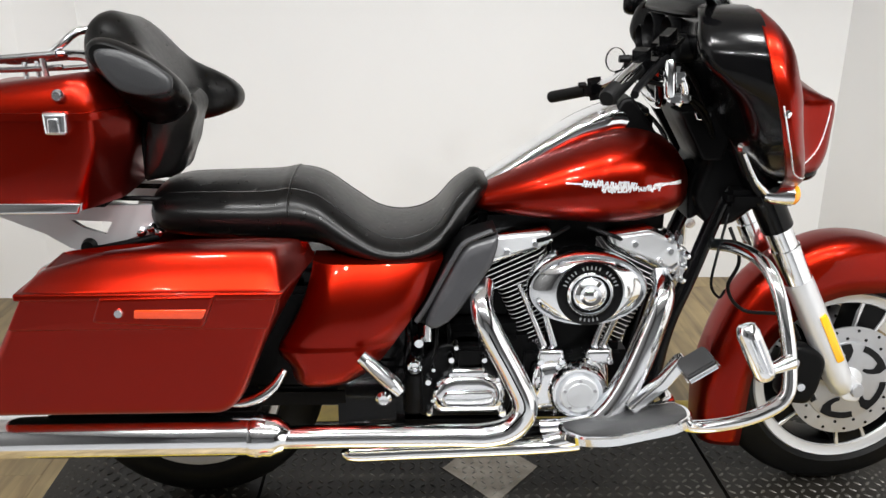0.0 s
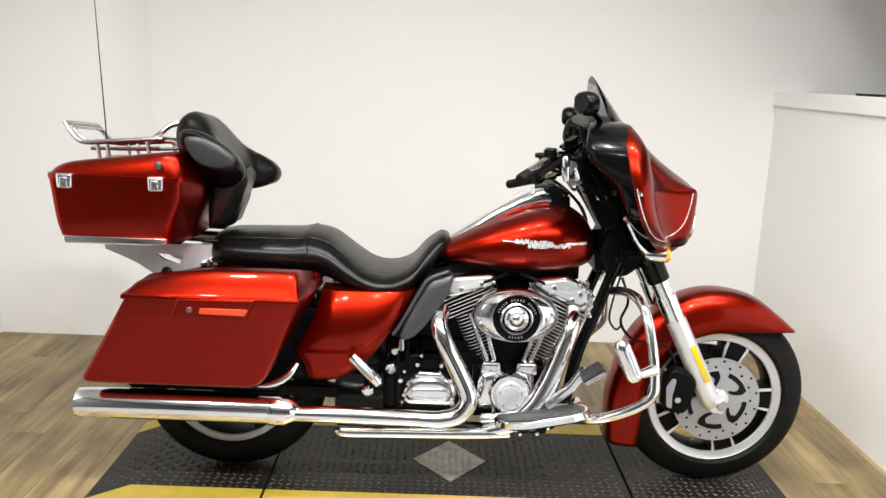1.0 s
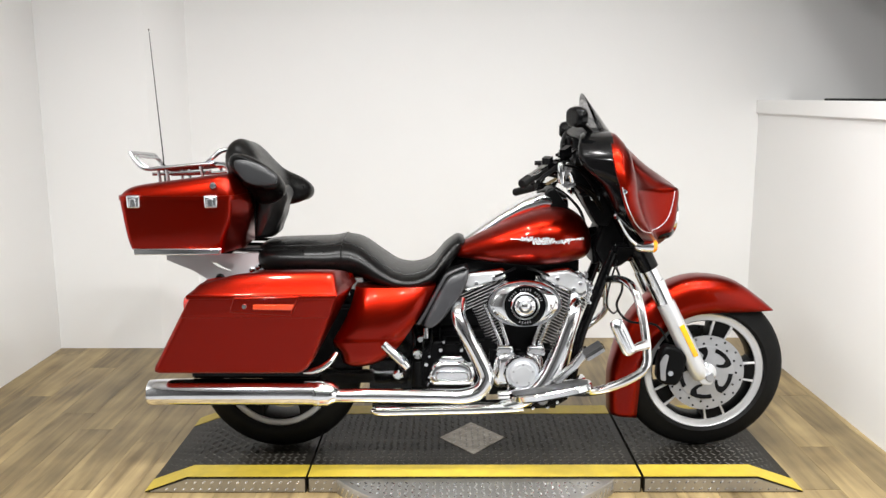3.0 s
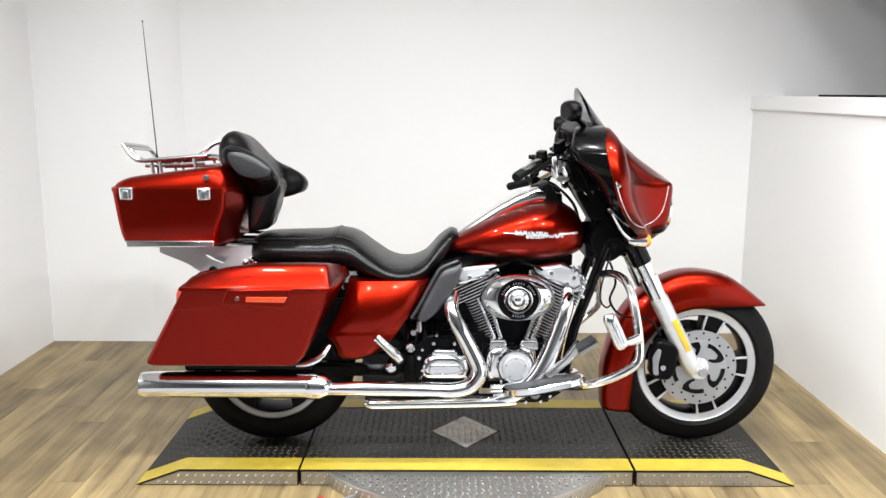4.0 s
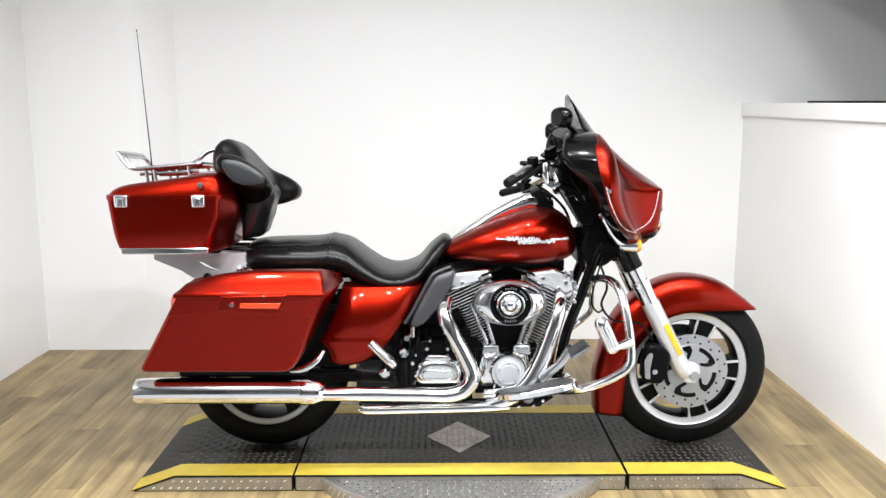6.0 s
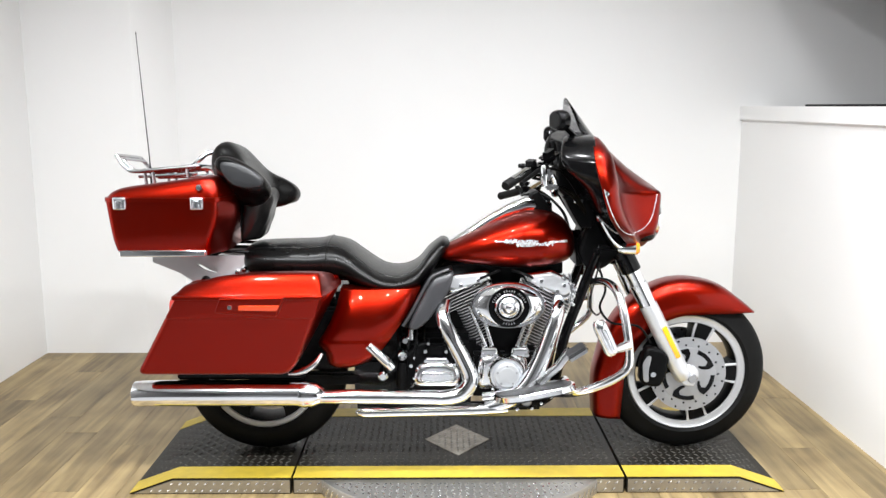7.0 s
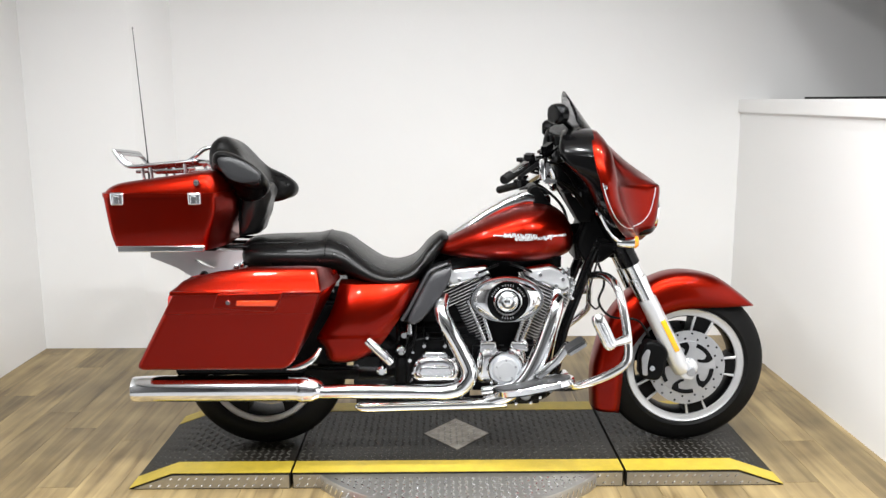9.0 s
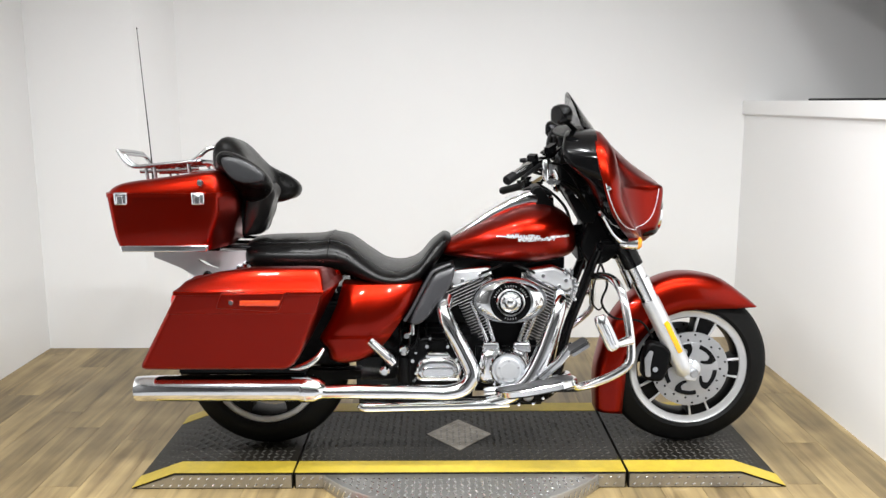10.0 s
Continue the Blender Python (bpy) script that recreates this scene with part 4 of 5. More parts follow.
FINS = mat("fin_edges", (0.74, 0.74, 0.75), 0.40, 0.35, 0, 0.1, 30, 0.05, 200)
finned((0.040, 0.500), (-0.058, 0.712), 21, 0.052, 0.092, 0.044, "rear_cylinder", engine)
finned((0.180, 0.500), (0.284, 0.712), 21, 0.052, 0.092, 0.048, "front_cylinder", engine)
for nm, o in (("rocker_cover", [(-0.120, 0.722), (-0.098, 0.698), (0.030, 0.738), (0.056, 0.750), (0.045, 0.788), (-0.095, 0.770)]), ("rocker_cover", [(0.176, 0.775), (0.180, 0.742), (0.335, 0.668), (0.362, 0.690), (0.355, 0.750), (0.28, 0.790)])):
    rc = part(nm, slab(rounded(o, 0.012), 0.08, -0.104, 0.014, 0.06, 0.73), CHROME, engine, "polished rocker cover")
    tier = [(x * 0.86 + sum(q[0] for q in o) / 6 * 0.14, z * 0.72 + sum(q[1] for q in o) / 6 * 0.28 + 0.006) for x, z in o]
    part("rocker_cap", slab(rounded(tier, 0.010), 0.06, -0.113, 0.007, 0.06, 0.73), FORKS, rc, "chrome rocker cap")
    cx = sum(p[0] for p in o) / 6
    cz = sum(p[1] for p in o) / 6
    for k, (dx, dz) in enumerate(((-0.04, -0.012), (0.0, 0.008), (0.045, 0.0))):
        part("rocker_bolt", lathe([(-0.008, 0.001), (-0.008, 0.006), (0, 0.007)], (cx + dx, -0.098, cz + dz), "y", 10), CHROME, rc)
horn = part("horn_bracket", slab(rounded([(0.335, 0.752), (0.368, 0.738), (0.376, 0.690), (0.362, 0.642), (0.342, 0.660), (0.348, 0.705)], 0.006, 2), -0.05, -0.105, 0.006), CHROME, engine, "chrome bracket beside the front cylinder head")
for x, z, r in ((0.345, 0.742, 0.009), (0.366, 0.722, 0.010), (0.362, 0.695, 0.008), (0.360, 0.662, 0.009), (0.318, 0.764, 0.008)):
    part("bracket_bolt", lathe([(-0.016, 0.001), (-0.014, r * 0.7), (-0.004, r), (0.01, r)], (x, -0.105, z), "y", 10), CHROME, horn)
for x in (0.322, 0.342):
    part("bracket_tab", box(x, x + 0.010, -0.118, -0.08, 0.752, 0.775, 0.003), ALUM, horn)
# head side plates and pushrods
for bx, tx, tz in ((0.058, 0.005, 0.675), (0.034, -0.03, 0.66), (0.150, 0.205, 0.665), (0.172, 0.232, 0.65)):
    part("pushrod_tube", tube([(bx, -0.135, 0.505), (tx, -0.125, tz)], [0.0082, 0.0075], 12, 1), CHROME, engine, "chrome pushrod tube")
for x, z in ((0.045, 0.498), (0.160, 0.498)):
    lb = part("lifter_block", slab(rounded([(x - 0.036, z - 0.03), (x + 0.036, z - 0.03), (x + 0.030, z + 0.012), (x - 0.030, z + 0.012)], 0.01), -0.09, -0.165, 0.01), CHROME, engine, "chrome lifter block")
    for s in (-1, 1):
        part("lifter_bolt", lathe([(-0.008, 0.001), (-0.008, 0.007), (0, 0.008)], (x + s * 0.025, -0.165, z - 0.016), "y", 10), CHROME, lb)
cam_cover = part("cam_cover", slab(rounded([(-0.002, 0.345, 0.03), (0.178, 0.338, 0.03), (0.192, 0.40, 0.04), (0.186, 0.475, 0.03), (0.14, 0.495, 0.02), (0.10, 0.475, 0.02), (0.05, 0.495, 0.02), (0.004, 0.480, 0.03), (-0.008, 0.42, 0.03)], 0.02), -0.10, -0.178, 0.036), CHROME, engine, "chrome cam cover")
timer_boss = part("timer_boss", lathe([(-0.010, 0.044), (-0.020, 0.056), (-0.020, 0.062), (-0.012, 0.068), (0.012, 0.074)], (0.109, -0.178, 0.414), "y", 40, cap=False), CHROME, cam_cover)
part("timer_gap", lathe([(-0.008, 0.001), (-0.008, 0.057), (-0.002, 0.057)], (0.109, -0.178, 0.414), "y", 40), BLACK, cam_cover)
timer = part("timer_cover", lathe([(-0.0305, 0.001), (-0.030, 0.030), (-0.0285, 0.031), (-0.0285, 0.043), (-0.026, 0.046), (-0.006, 0.047)], (0.109, -0.178, 0.414), "y", 40), FORKS, cam_cover, "round brushed timer cover")
for k in range(5):
    a = radians(90 + 72 * k)
    part("timer_screw", lathe([(-0.003, 0.001), (-0.003, 0.004), (0, 0.004)], (0.109 + 0.037 * math.cos(a), -0.2065, 0.414 + 0.037 * math.sin(a)), "y", 8), STEEL, cam_cover)
for k in range(8):
    a = radians(22 + 45 * k)
    part("cover_screw", lathe([(-0.006, 0.001), (-0.006, 0.006), (0, 0.007)], (0.092 + 0.085 * math.cos(a), -0.172, 0.412 + 0.066 * math.sin(a)), "y", 8), CHROME, cam_cover)

# air cleaner
AC = (0.109, 0.683)


def ellipse_dome(levels, c, n=56):
    return rings_mesh([[(c[0] + a * 0.97 * math.cos(2 * math.pi * k / n), y, c[1] + max(b * 0.89, min(b, 0.0745)) * math.sin(2 * math.pi * k / n)) for k in range(n)] for y, a, b in levels])


ac = part("air_cleaner", ellipse_dome([(-0.13, 0.122, 0.080), (-0.175, 0.134, 0.090), (-0.212, 0.139, 0.096), (-0.222, 0.1385, 0.0955), (-0.228, 0.135, 0.092), (-0.228, 0.131, 0.0885), (-0.223, 0.128, 0.0865), (-0.224, 0.125, 0.0845), (-0.231, 0.115, 0.080), (-0.238, 0.102, 0.0765), (-0.243, 0.089, 0.0745), (-0.2455, 0.080, 0.0735), (-0.246, 0.070, 0.068), (-0.246, 0.050, 0.050)], AC), CHROME, bike, "oval chrome air cleaner cover")
ring = part("badge_ring", lathe([(0.0, 0.074), (-0.005, 0.073), (-0.006, 0.070), (-0.004, 0.051), (0.004, 0.050), (0.0, 0.074)], (AC[0], -0.246, AC[1]), "y", 48, cap=False), BLACK, ac, "black ring badge with bright lettering bars")
part("badge_bezel", lathe([(0.004, 0.052), (-0.008, 0.051), (-0.011, 0.048), (-0.010, 0.044), (0.0, 0.042), (0.004, 0.052)], (AC[0], -0.246, AC[1]), "y", 48, cap=False), CHROME, ac, "chrome bezel")
part("badge_groove", lathe([(-0.002, 0.043), (-0.003, 0.030)], (AC[0], -0.246, AC[1]), "y", 40, cap=False), BLACK, ac)
part("badge_disc", lathe([(0.002, 0.039), (-0.006, 0.038), (-0.011, 0.033), (-0.015, 0.024), (-0.013, 0.016), (-0.0165, 0.012), (-0.018, 0.001)], (AC[0], -0.246, AC[1]), "y", 40), CHROME, ac, "chrome domed badge centre")
for k in range(17):
    a = radians(20 + 140 * k / 16)
    if k in (5, 11):
        continue
    bm = box(-0.0013, 0.0013, -0.0012, 0.0008, -0.0036, 0.0036)
    part("letter_bar", turned(bm, Matrix.Translation((AC[0] + 0.0605 * math.cos(a), -0.252, AC[1] + 0.0605 * math.sin(a))) @ Matrix.Rotation(math.pi / 2 - a, 4, "Y")), STEEL, ring)
for k in range(5):
    a = radians(252 + 9 * k)
    bm = box(-0.0015, 0.0015, -0.0012, 0.0008, -0.0034, 0.0034)
    part("letter_bar", turned(bm, Matrix.Translation((AC[0] + 0.0605 * math.cos(a), -0.252, AC[1] + 0.0605 * math.sin(a))) @ Matrix.Rotation(math.pi / 2 - a, 4, "Y")), STEEL, ring)

# plug leads and oil lines
for a, b, c in (((-0.02, -0.05, 0.735), (0.03, -0.13, 0.772), (0.085, -0.10, 0.790)), ((0.235, -0.05, 0.735), (0.19, -0.13, 0.775), (0.13, -0.10, 0.790))):
    part("plug_lead", tube([a, b, c], 0.005, 8, 5), SATIN, engine, "black spark plug lead")
part("oil_line", tube([(-0.222, -0.165, 0.600), (-0.226, -0.178, 0.540), (-0.236, -0.176, 0.490)], 0.004, 8, 4), SATIN, engine, "thin black oil line")
for x, z in ((0.300, 0.712), (0.325, 0.735), (-0.060, 0.735), (0.005, 0.755), (0.240, 0.752)):
    part("head_bolt", lathe([(-0.012, 0.001), (-0.012, 0.007), (0.0, 0.009)], (x, -0.108, z), "y", 10), CHROME, engine)

# transmission
tc = part("clutch_cover", slab(rounded([(-0.231, 0.364), (-0.070, 0.364), (-0.060, 0.41), (-0.073, 0.449), (-0.115, 0.468), (-0.188, 0.468), (-0.226, 0.449), (-0.242, 0.41)], 0.030), -0.12, -0.205, 0.024), CHROME, engine, "chrome clutch release cover")
part("clutch_panel", slab(rounded([(-0.205, 0.386), (-0.096, 0.386), (-0.086, 0.408), (-0.096, 0.431), (-0.205, 0.431), (-0.214, 0.408)], 0.018), -0.20, -0.213, 0.006), CHROME, tc)
part("clutch_step", slab(rounded([(-0.192, 0.455), (-0.112, 0.455), (-0.112, 0.482), (-0.192, 0.482)], 0.008), -0.12, -0.20, 0.01), CHROME, tc)
part("clutch_block", box(-0.182, -0.118, -0.19, -0.12, 0.482, 0.530, 0.008), SATIN, tc)
part("gearbox_side", slab(rounded([(-0.27, 0.34), (-0.05, 0.34), (-0.045, 0.45), (-0.09, 0.53), (-0.22, 0.53), (-0.28, 0.46)], 0.03), -0.10, -0.165, 0.01), SATIN, engine)
for x, z, r in ((-0.192, 0.507, 0.009), (-0.116, 0.506, 0.008), (-0.245, 0.452, 0.009), (-0.242, 0.373, 0.009), (-0.233, 0.483, 0.006), (-0.234, 0.404, 0.006), (-0.073, 0.402, 0.006), (-0.071, 0.369, 0.011), (-0.181, 0.537, 0.007), (-0.084, 0.457, 0.007), (-0.192, 0.470, 0.007), (-0.112, 0.470, 0.007)):
    part("chrome_bolt", lathe([(-0.012, 0.001), (-0.012, r * 0.75), (-0.006, r), (0.02, r)], (x, -0.195, z), "y", 12), CHROME, tc)
part("oil_filler_cap", lathe([(-0.006, 0.001), (-0.006, 0.009), (-0.020, 0.011), (-0.022, 0.016), (-0.014, 0.020), (0.02, 0.021)], (-0.276, -0.185, 0.490), "y", 24), CHROME, engine, "chrome oil filler cap")
part("filler_neck", tube([(-0.278, -0.165, 0.46), (-0.278, -0.15, 0.36)], [0.02, 0.026], 14, 1), SATIN, engine)
part("dipstick_cap", lathe([(-0.02, 0.001), (-0.02, 0.010), (-0.006, 0.015), (0.014, 0.014)], (-0.266, -0.178, 0.545), "y", 16), CHROME, engine)
part("dipstick_knob", lathe([(0.02, 0.001), (0.018, 0.010), (-0.02, 0.012)], (-0.246, -0.178, 0.566), "z", 12), CHROME, engine)
part("pivot_cap", lathe([(-0.022, 0.001), (-0.022, 0.012), (-0.016, 0.0185), (0.02, 0.019)], (-0.348, -0.195, 0.414), "y", 20), CHROME, bike, "chrome swingarm pivot cap")
part("oil_pump", slab(rounded([(0.115, 0.275), (0.265, 0.285), (0.27, 0.335), (0.12, 0.34)], 0.02), -0.08, -0.17, 0.012), SATIN, engine)
part("oil_filter", lathe([(-0.03, 0.001), (-0.03, 0.016), (-0.024, 0.021), (0.02, 0.022)], (0.182, -0.185, 0.318), "y", 20), STEEL, engine)
for x, z in ((0.150, 0.275), (0.205, 0.278), (0.228, 0.33), (0.240, 0.298), (0.13, 0.33)):
    part("pump_bolt", lathe([(-0.012, 0.001), (-0.010, 0.006), (0, 0.008)], (x, -0.172, z), "y", 10), CHROME, engine)

# mid-frame deflector
FACE = [(-0.090, 0.806, 0.006), (-0.154, 0.791, 0.03), (-0.175, 0.765, 0.04), (-0.237, 0.644, 0.05), (-0.253, 0.600, 0.012), (-0.233, 0.592, 0.02), (-0.205, 0.605, 0.03), (-0.177, 0.632, 0.05), (-0.104, 0.735, 0.05), (-0.091, 0.780, 0.03)]
wing = part("heat_deflector", slab(rounded([(-0.092, 0.815, 0.01), (-0.163, 0.797, 0.03), (-0.186, 0.768, 0.04), (-0.250, 0.648, 0.05), (-0.276, 0.602, 0.012), (-0.240, 0.588, 0.02), (-0.200, 0.600, 0.03), (-0.172, 0.630, 0.05), (-0.106, 0.730, 0.05)], 0.02), -0.12, -0.205, 0.008), SATIN, bike, "satin black mid-frame air deflector")
part("deflector_face", slab(rounded(FACE, 0.02), -0.19, -0.226, 0.016, 0.10, 0.70, 0.003, 4, (-0.165, 0.70)), GREYPL, wing, "satin grey deflector face")
part("deflector_rim", tube([(-0.105, -0.212, 0.816), (-0.163, -0.216, 0.792), (-0.187, -0.218, 0.760), (-0.218, -0.218, 0.702), (-0.249, -0.218, 0.643), (-0.272, -0.214, 0.607)], 0.006, 8, 5), GREYPL, wing)

# frame
part("frame", join(
    tube([(0.462, -0.085, 0.880), (0.433, -0.09, 0.815), (0.383, -0.10, 0.675), (0.333, -0.105, 0.537), (0.304, -0.11, 0.382), (0.285, -0.11, 0.310), (0.22, -0.115, 0.270)], 0.019, 14, 4),
    tube([(0.462, 0.085, 0.880), (0.433, 0.09, 0.815), (0.383, 0.10, 0.675), (0.333, 0.105, 0.537), (0.304, 0.11, 0.382), (0.285, 0.11, 0.310), (0.22, 0.115, 0.270)], 0.019, 14, 4),
    tube([(0.24, -0.115, 0.270), (-0.10, -0.13, 0.270), (-0.45, -0.13, 0.28)], 0.018, 12, 2),
    tube([(0.24, 0.115, 0.270), (-0.10, 0.13, 0.270), (-0.45, 0.13, 0.28)], 0.018, 12, 2),
    tube([(0.40, 0, 0.90), (0.0, 0, 0.84), (-0.30, 0, 0.70), (-0.45, 0, 0.55)], 0.03, 12, 3),
    box(-0.55, -0.28, -0.12, 0.12, 0.42, 0.71, 0.02),
    box(-0.46, -0.30, -0.15, 0.15, 0.28, 0.47, 0.02)), BLACK, bike, "gloss black tubular frame")
part("swingarm", join(box(-0.86, -0.34, -0.135, -0.10, 0.355, 0.405, 0.01), box(-0.86, -0.34, 0.10, 0.135, 0.355, 0.405, 0.01)), SATIN, bike)
part("steering_head", join(slab(rounded([(0.375, 0.86), (0.41, 0.79), (0.47, 0.79), (0.56, 0.86), (0.57, 0.93), (0.50, 1.0), (0.43, 1.02), (0.405, 0.95)], 0.02), 0.10, -0.10, 0.015), box(0.44, 0.585, -0.145, 0.145, 0.845, 0.885, 0.012)), SATIN, bike, "black steering head and lower fork clamp")
BG = [(-0.677, -0.3, 0.455), (-0.644, -0.3, 0.46), (-0.608, -0.295, 0.473), (-0.58, -0.285, 0.494), (-0.562, -0.27, 0.52)]
part("inner_panel", box(-0.690, -0.500, -0.165, -0.115, 0.425, 0.660, 0.010), SATIN, bike, "black panel ahead of the rear wheel")
for s in (-1, 1):
    part("exhaust_bracket", box(-1.08, -0.62, s * 0.26 - 0.02, s * 0.26 + 0.02, 0.425, 0.470, 0.006), BLACK, bike)
    part("bag_guard", side(tube(BG, [0.007, 0.012, 0.013, 0.011, 0.007], 12, 4), s), CHROME, bike, "chrome saddlebag guard rail")
    peg = part("passenger_peg", side(tube([(-0.395, -0.255, 0.545), (-0.340, -0.265, 0.495), (-0.310, -0.265, 0.462)], [0.017, 0.020, 0.015], 14, 3), s), CHROME, bike, "chrome folded passenger footpeg")
    part("peg_mount", side(tube([(-0.31, -0.25, 0.458), (-0.335, -0.16, 0.43)], [0.014, 0.016], 10, 1), s), SATIN, peg)
    part("peg_rubber", side(tube([(-0.383, -0.274, 0.541), (-0.360, -0.281, 0.520), (-0.325, -0.285, 0.485)], [0.006, 0.0105, 0.008], 10, 3), s), STEEL, peg, "grey ribbed peg insert")

# crash bars, floorboards, pedal
for s in (-1, 1):
    cb = part("crash_bar", side(tube([(0.435, -0.085, 0.742), (0.455, -0.17, 0.762), (0.476, -0.26, 0.762), (0.493, -0.315, 0.725), (0.508, -0.355, 0.64), (0.516, -0.375, 0.56), (0.512, -0.385, 0.505), (0.480, -0.382, 0.468), (0.415, -0.355, 0.424), (0.345, -0.29, 0.378), (0.295, -0.16, 0.330)], 0.0150, 16, 6), s), CHROME, bike, "chrome engine guard bar")
    hp = part("highway_peg", side(tube([(0.398, -0.40, 0.672), (0.405, -0.402, 0.655), (0.445, -0.405, 0.572), (0.452, -0.405, 0.558)], [0.015, 0.024, 0.024, 0.018], 18, 2), s), CHROME, cb, "chrome highway footpeg")
    part("peg_clamp", side(tube([(0.455, -0.40, 0.568), (0.515, -0.378, 0.580)], [0.011, 0.018], 12, 1), s), CHROME, hp)
    for off in (-0.010, 0.0, 0.010):
        part("peg_rib", side(tube([(0.410 + off, -0.4235, 0.650), (0.443 + off, -0.4275, 0.578)], 0.0038, 6, 1), s), ALUM, hp)
    o = [(0.050, -0.212), (0.052, -0.262), (0.088, -0.325), (0.155, -0.355), (0.300, -0.350), (0.345, -0.32), (0.352, -0.27), (0.33, -0.215)]
    o = rounded(o, 0.025)
    tilt = Matrix.Translation((0.19, 0, 0.381)) @ Matrix.Rotation(radians(-11), 4, "Y") @ Matrix(((1, 0, 0, -0.19), (0, 1, 0, 0), (0, s * 0.15, 1, -0.15 * 0.355), (0, 0, 0, 1))) @ Matrix.Translation((0, 0, 0.016))
    fb = part("floorboard", turned(side(rings_mesh([[(x, y, -0.030) for x, y in inset(o, 0.012)], [(x, y, -0.022) for x, y in o], [(x, y, -0.004) for x, y in o], [(x, y, 0.0) for x, y in inset(o, 0.004)]]), s), tilt), CHROME, bike, "chrome rider floorboard with black rubber pad")
    oi = inset(o, 0.012)
    part("floorboard_pad", turned(side(rings_mesh([[(x, y, -0.002) for x, y in oi], [(x, y, 0.002) for x, y in oi], [(x, y, 0.004) for x, y in inset(oi, 0.005)]]), s), tilt), PADGREY, fb, "dark grey rubber pad")
    for x in (0.12, 0.18, 0.26):
        part("board_bolt", side(lathe([(-0.018, 0.001), (-0.016, 0.006), (-0.005, 0.007)], (x, -0.30, 0.352 + (x - 0.12) * 0.19), "z", 10), s), CHROME, fb)
    part("board_bracket", side(tube([(0.02, -0.20, 0.332), (0.10, -0.21, 0.346), (0.30, -0.22, 0.388), (0.33, -0.15, 0.38)], 0.016, 12, 3), s), CHROME, fb)
pedal = part("brake_pedal", slab(rounded([(0.212, 0.402), (0.230, 0.388), (0.300, 0.450), (0.345, 0.508), (0.335, 0.53), (0.318, 0.525), (0.283, 0.472)], 0.008), -0.225, -0.255, 0.006), CHROME, bike, "polished brake pedal arm")
tilt = Matrix.Translation((0.350, -0.288, 0.528)) @ Matrix.Rotation(radians(-33), 4, "Y")
part("pedal_plate", turned(box(-0.040, 0.040, -0.045, 0.045, -0.008, 0.004, 0.006), tilt), CHROME, pedal)
part("pedal_pad", turned(box(-0.036, 0.036, -0.040, 0.040, 0.003, 0.014, 0.004), tilt), PADGREY, pedal, "dark grey rubber pedal pad")

# handlebar and controls
bar = part("handlebar", tube([(0.100, -0.40, 1.150), (0.160, -0.315, 1.178), (0.222, -0.225, 1.188), (0.262, -0.14, 1.130), (0.290, -0.06, 1.075), (0.300, 0.02, 1.062), (0.305, 0.10, 1.07), (0.290, 0.19, 1.105), (0.245, 0.28, 1.070), (0.205, 0.34, 1.044), (0.145, 0.41, 1.018)], 0.0135, 14, 6), CHROME, bike, "chrome handlebar")
for s, a, b in ((-1, (0.074, -0.435, 1.135), (0.158, -0.315, 1.174)), (1, (0.122, 0.435, 1.010), (0.205, 0.335, 1.044))):
    a, b = Vector(a), Vector(b)
    d = b - a
    gr = part("grip", tube([a, a + d * 0.04, a + d * 0.96, b], [0.0135, 0.0165, 0.0160, 0.018], 18, 1, False), RUBBER, bar, "black rubber handlebar grip")
    sw = part("switch_housing", turned(box(-0.03, 0.03, -0.033, 0.033, -0.03, 0.03, 0.018), Matrix.Translation(b + d * 0.22) @ d.to_track_quat("X", "Z").to_matrix().to_4x4()), BLACK, bar, "black switch housing")
    part("master_cylinder", turned(box(-0.04, 0.045, -0.022, 0.03, -0.012, 0.028, 0.016), Matrix.Translation(b + d * 0.62 + Vector((0.035, 0, 0.015))) @ d.to_track_quat("X", "Z").to_matrix().to_4x4()), BLACK, bar, "black master cylinder")
    n = Vector((0.045, 0, 0.004))
    part("lever", tube([b + d * 0.35 + n, b + n * 0.9, a + d * 0.3 + n * 0.95, a + d * 0.05 + n * 1.1], [0.008, 0.009, 0.007, 0.008], 10, 4), SATIN, bar, "black hand lever")
    part("switch_button", lathe([(-0.02, 0.001), (-0.02, 0.007), (0.0, 0.009)], tuple(b + d * 0.2 + Vector((-0.025, 0, 0.01))), "x", 10), SATIN, sw)
for path, rad in (
        ([(0.19, -0.27, 1.165), (0.25, -0.24, 1.13), (0.345, -0.18, 1.08), (0.41, -0.10, 0.98), (0.415, -0.06, 0.90)], 0.006),
        ([(0.20, -0.26, 1.18), (0.28, -0.23, 1.17), (0.35, -0.15, 1.10), (0.40, -0.10, 1.0)], 0.005),
        ([(0.18, -0.28, 1.15), (0.26, -0.25, 1.125), (0.345, -0.18, 1.065), (0.42, -0.10, 0.97)], 0.005),
        ([(0.23, 0.30, 1.06), (0.29, 0.24, 1.04), (0.35, 0.12, 0.98), (0.37, 0.06, 0.90)], 0.006)):
    part("control_cable", tube(path, rad, 8, 5), SATIN, bar, "black control cable")
clampbox = part("bar_clamp_box", box(0.198, 0.240, -0.375, -0.325, 1.146, 1.186, 0.010), CHROME, bar, "chrome brake line bracket")
part("clamp_post", tube([(0.206, -0.372, 1.200), (0.208, -0.372, 1.190), (0.212, -0.372, 1.138), (0.214, -0.372, 1.130)], [0.007, 0.011, 0.012, 0.008], 14, 1, False), CHROME, clampbox)
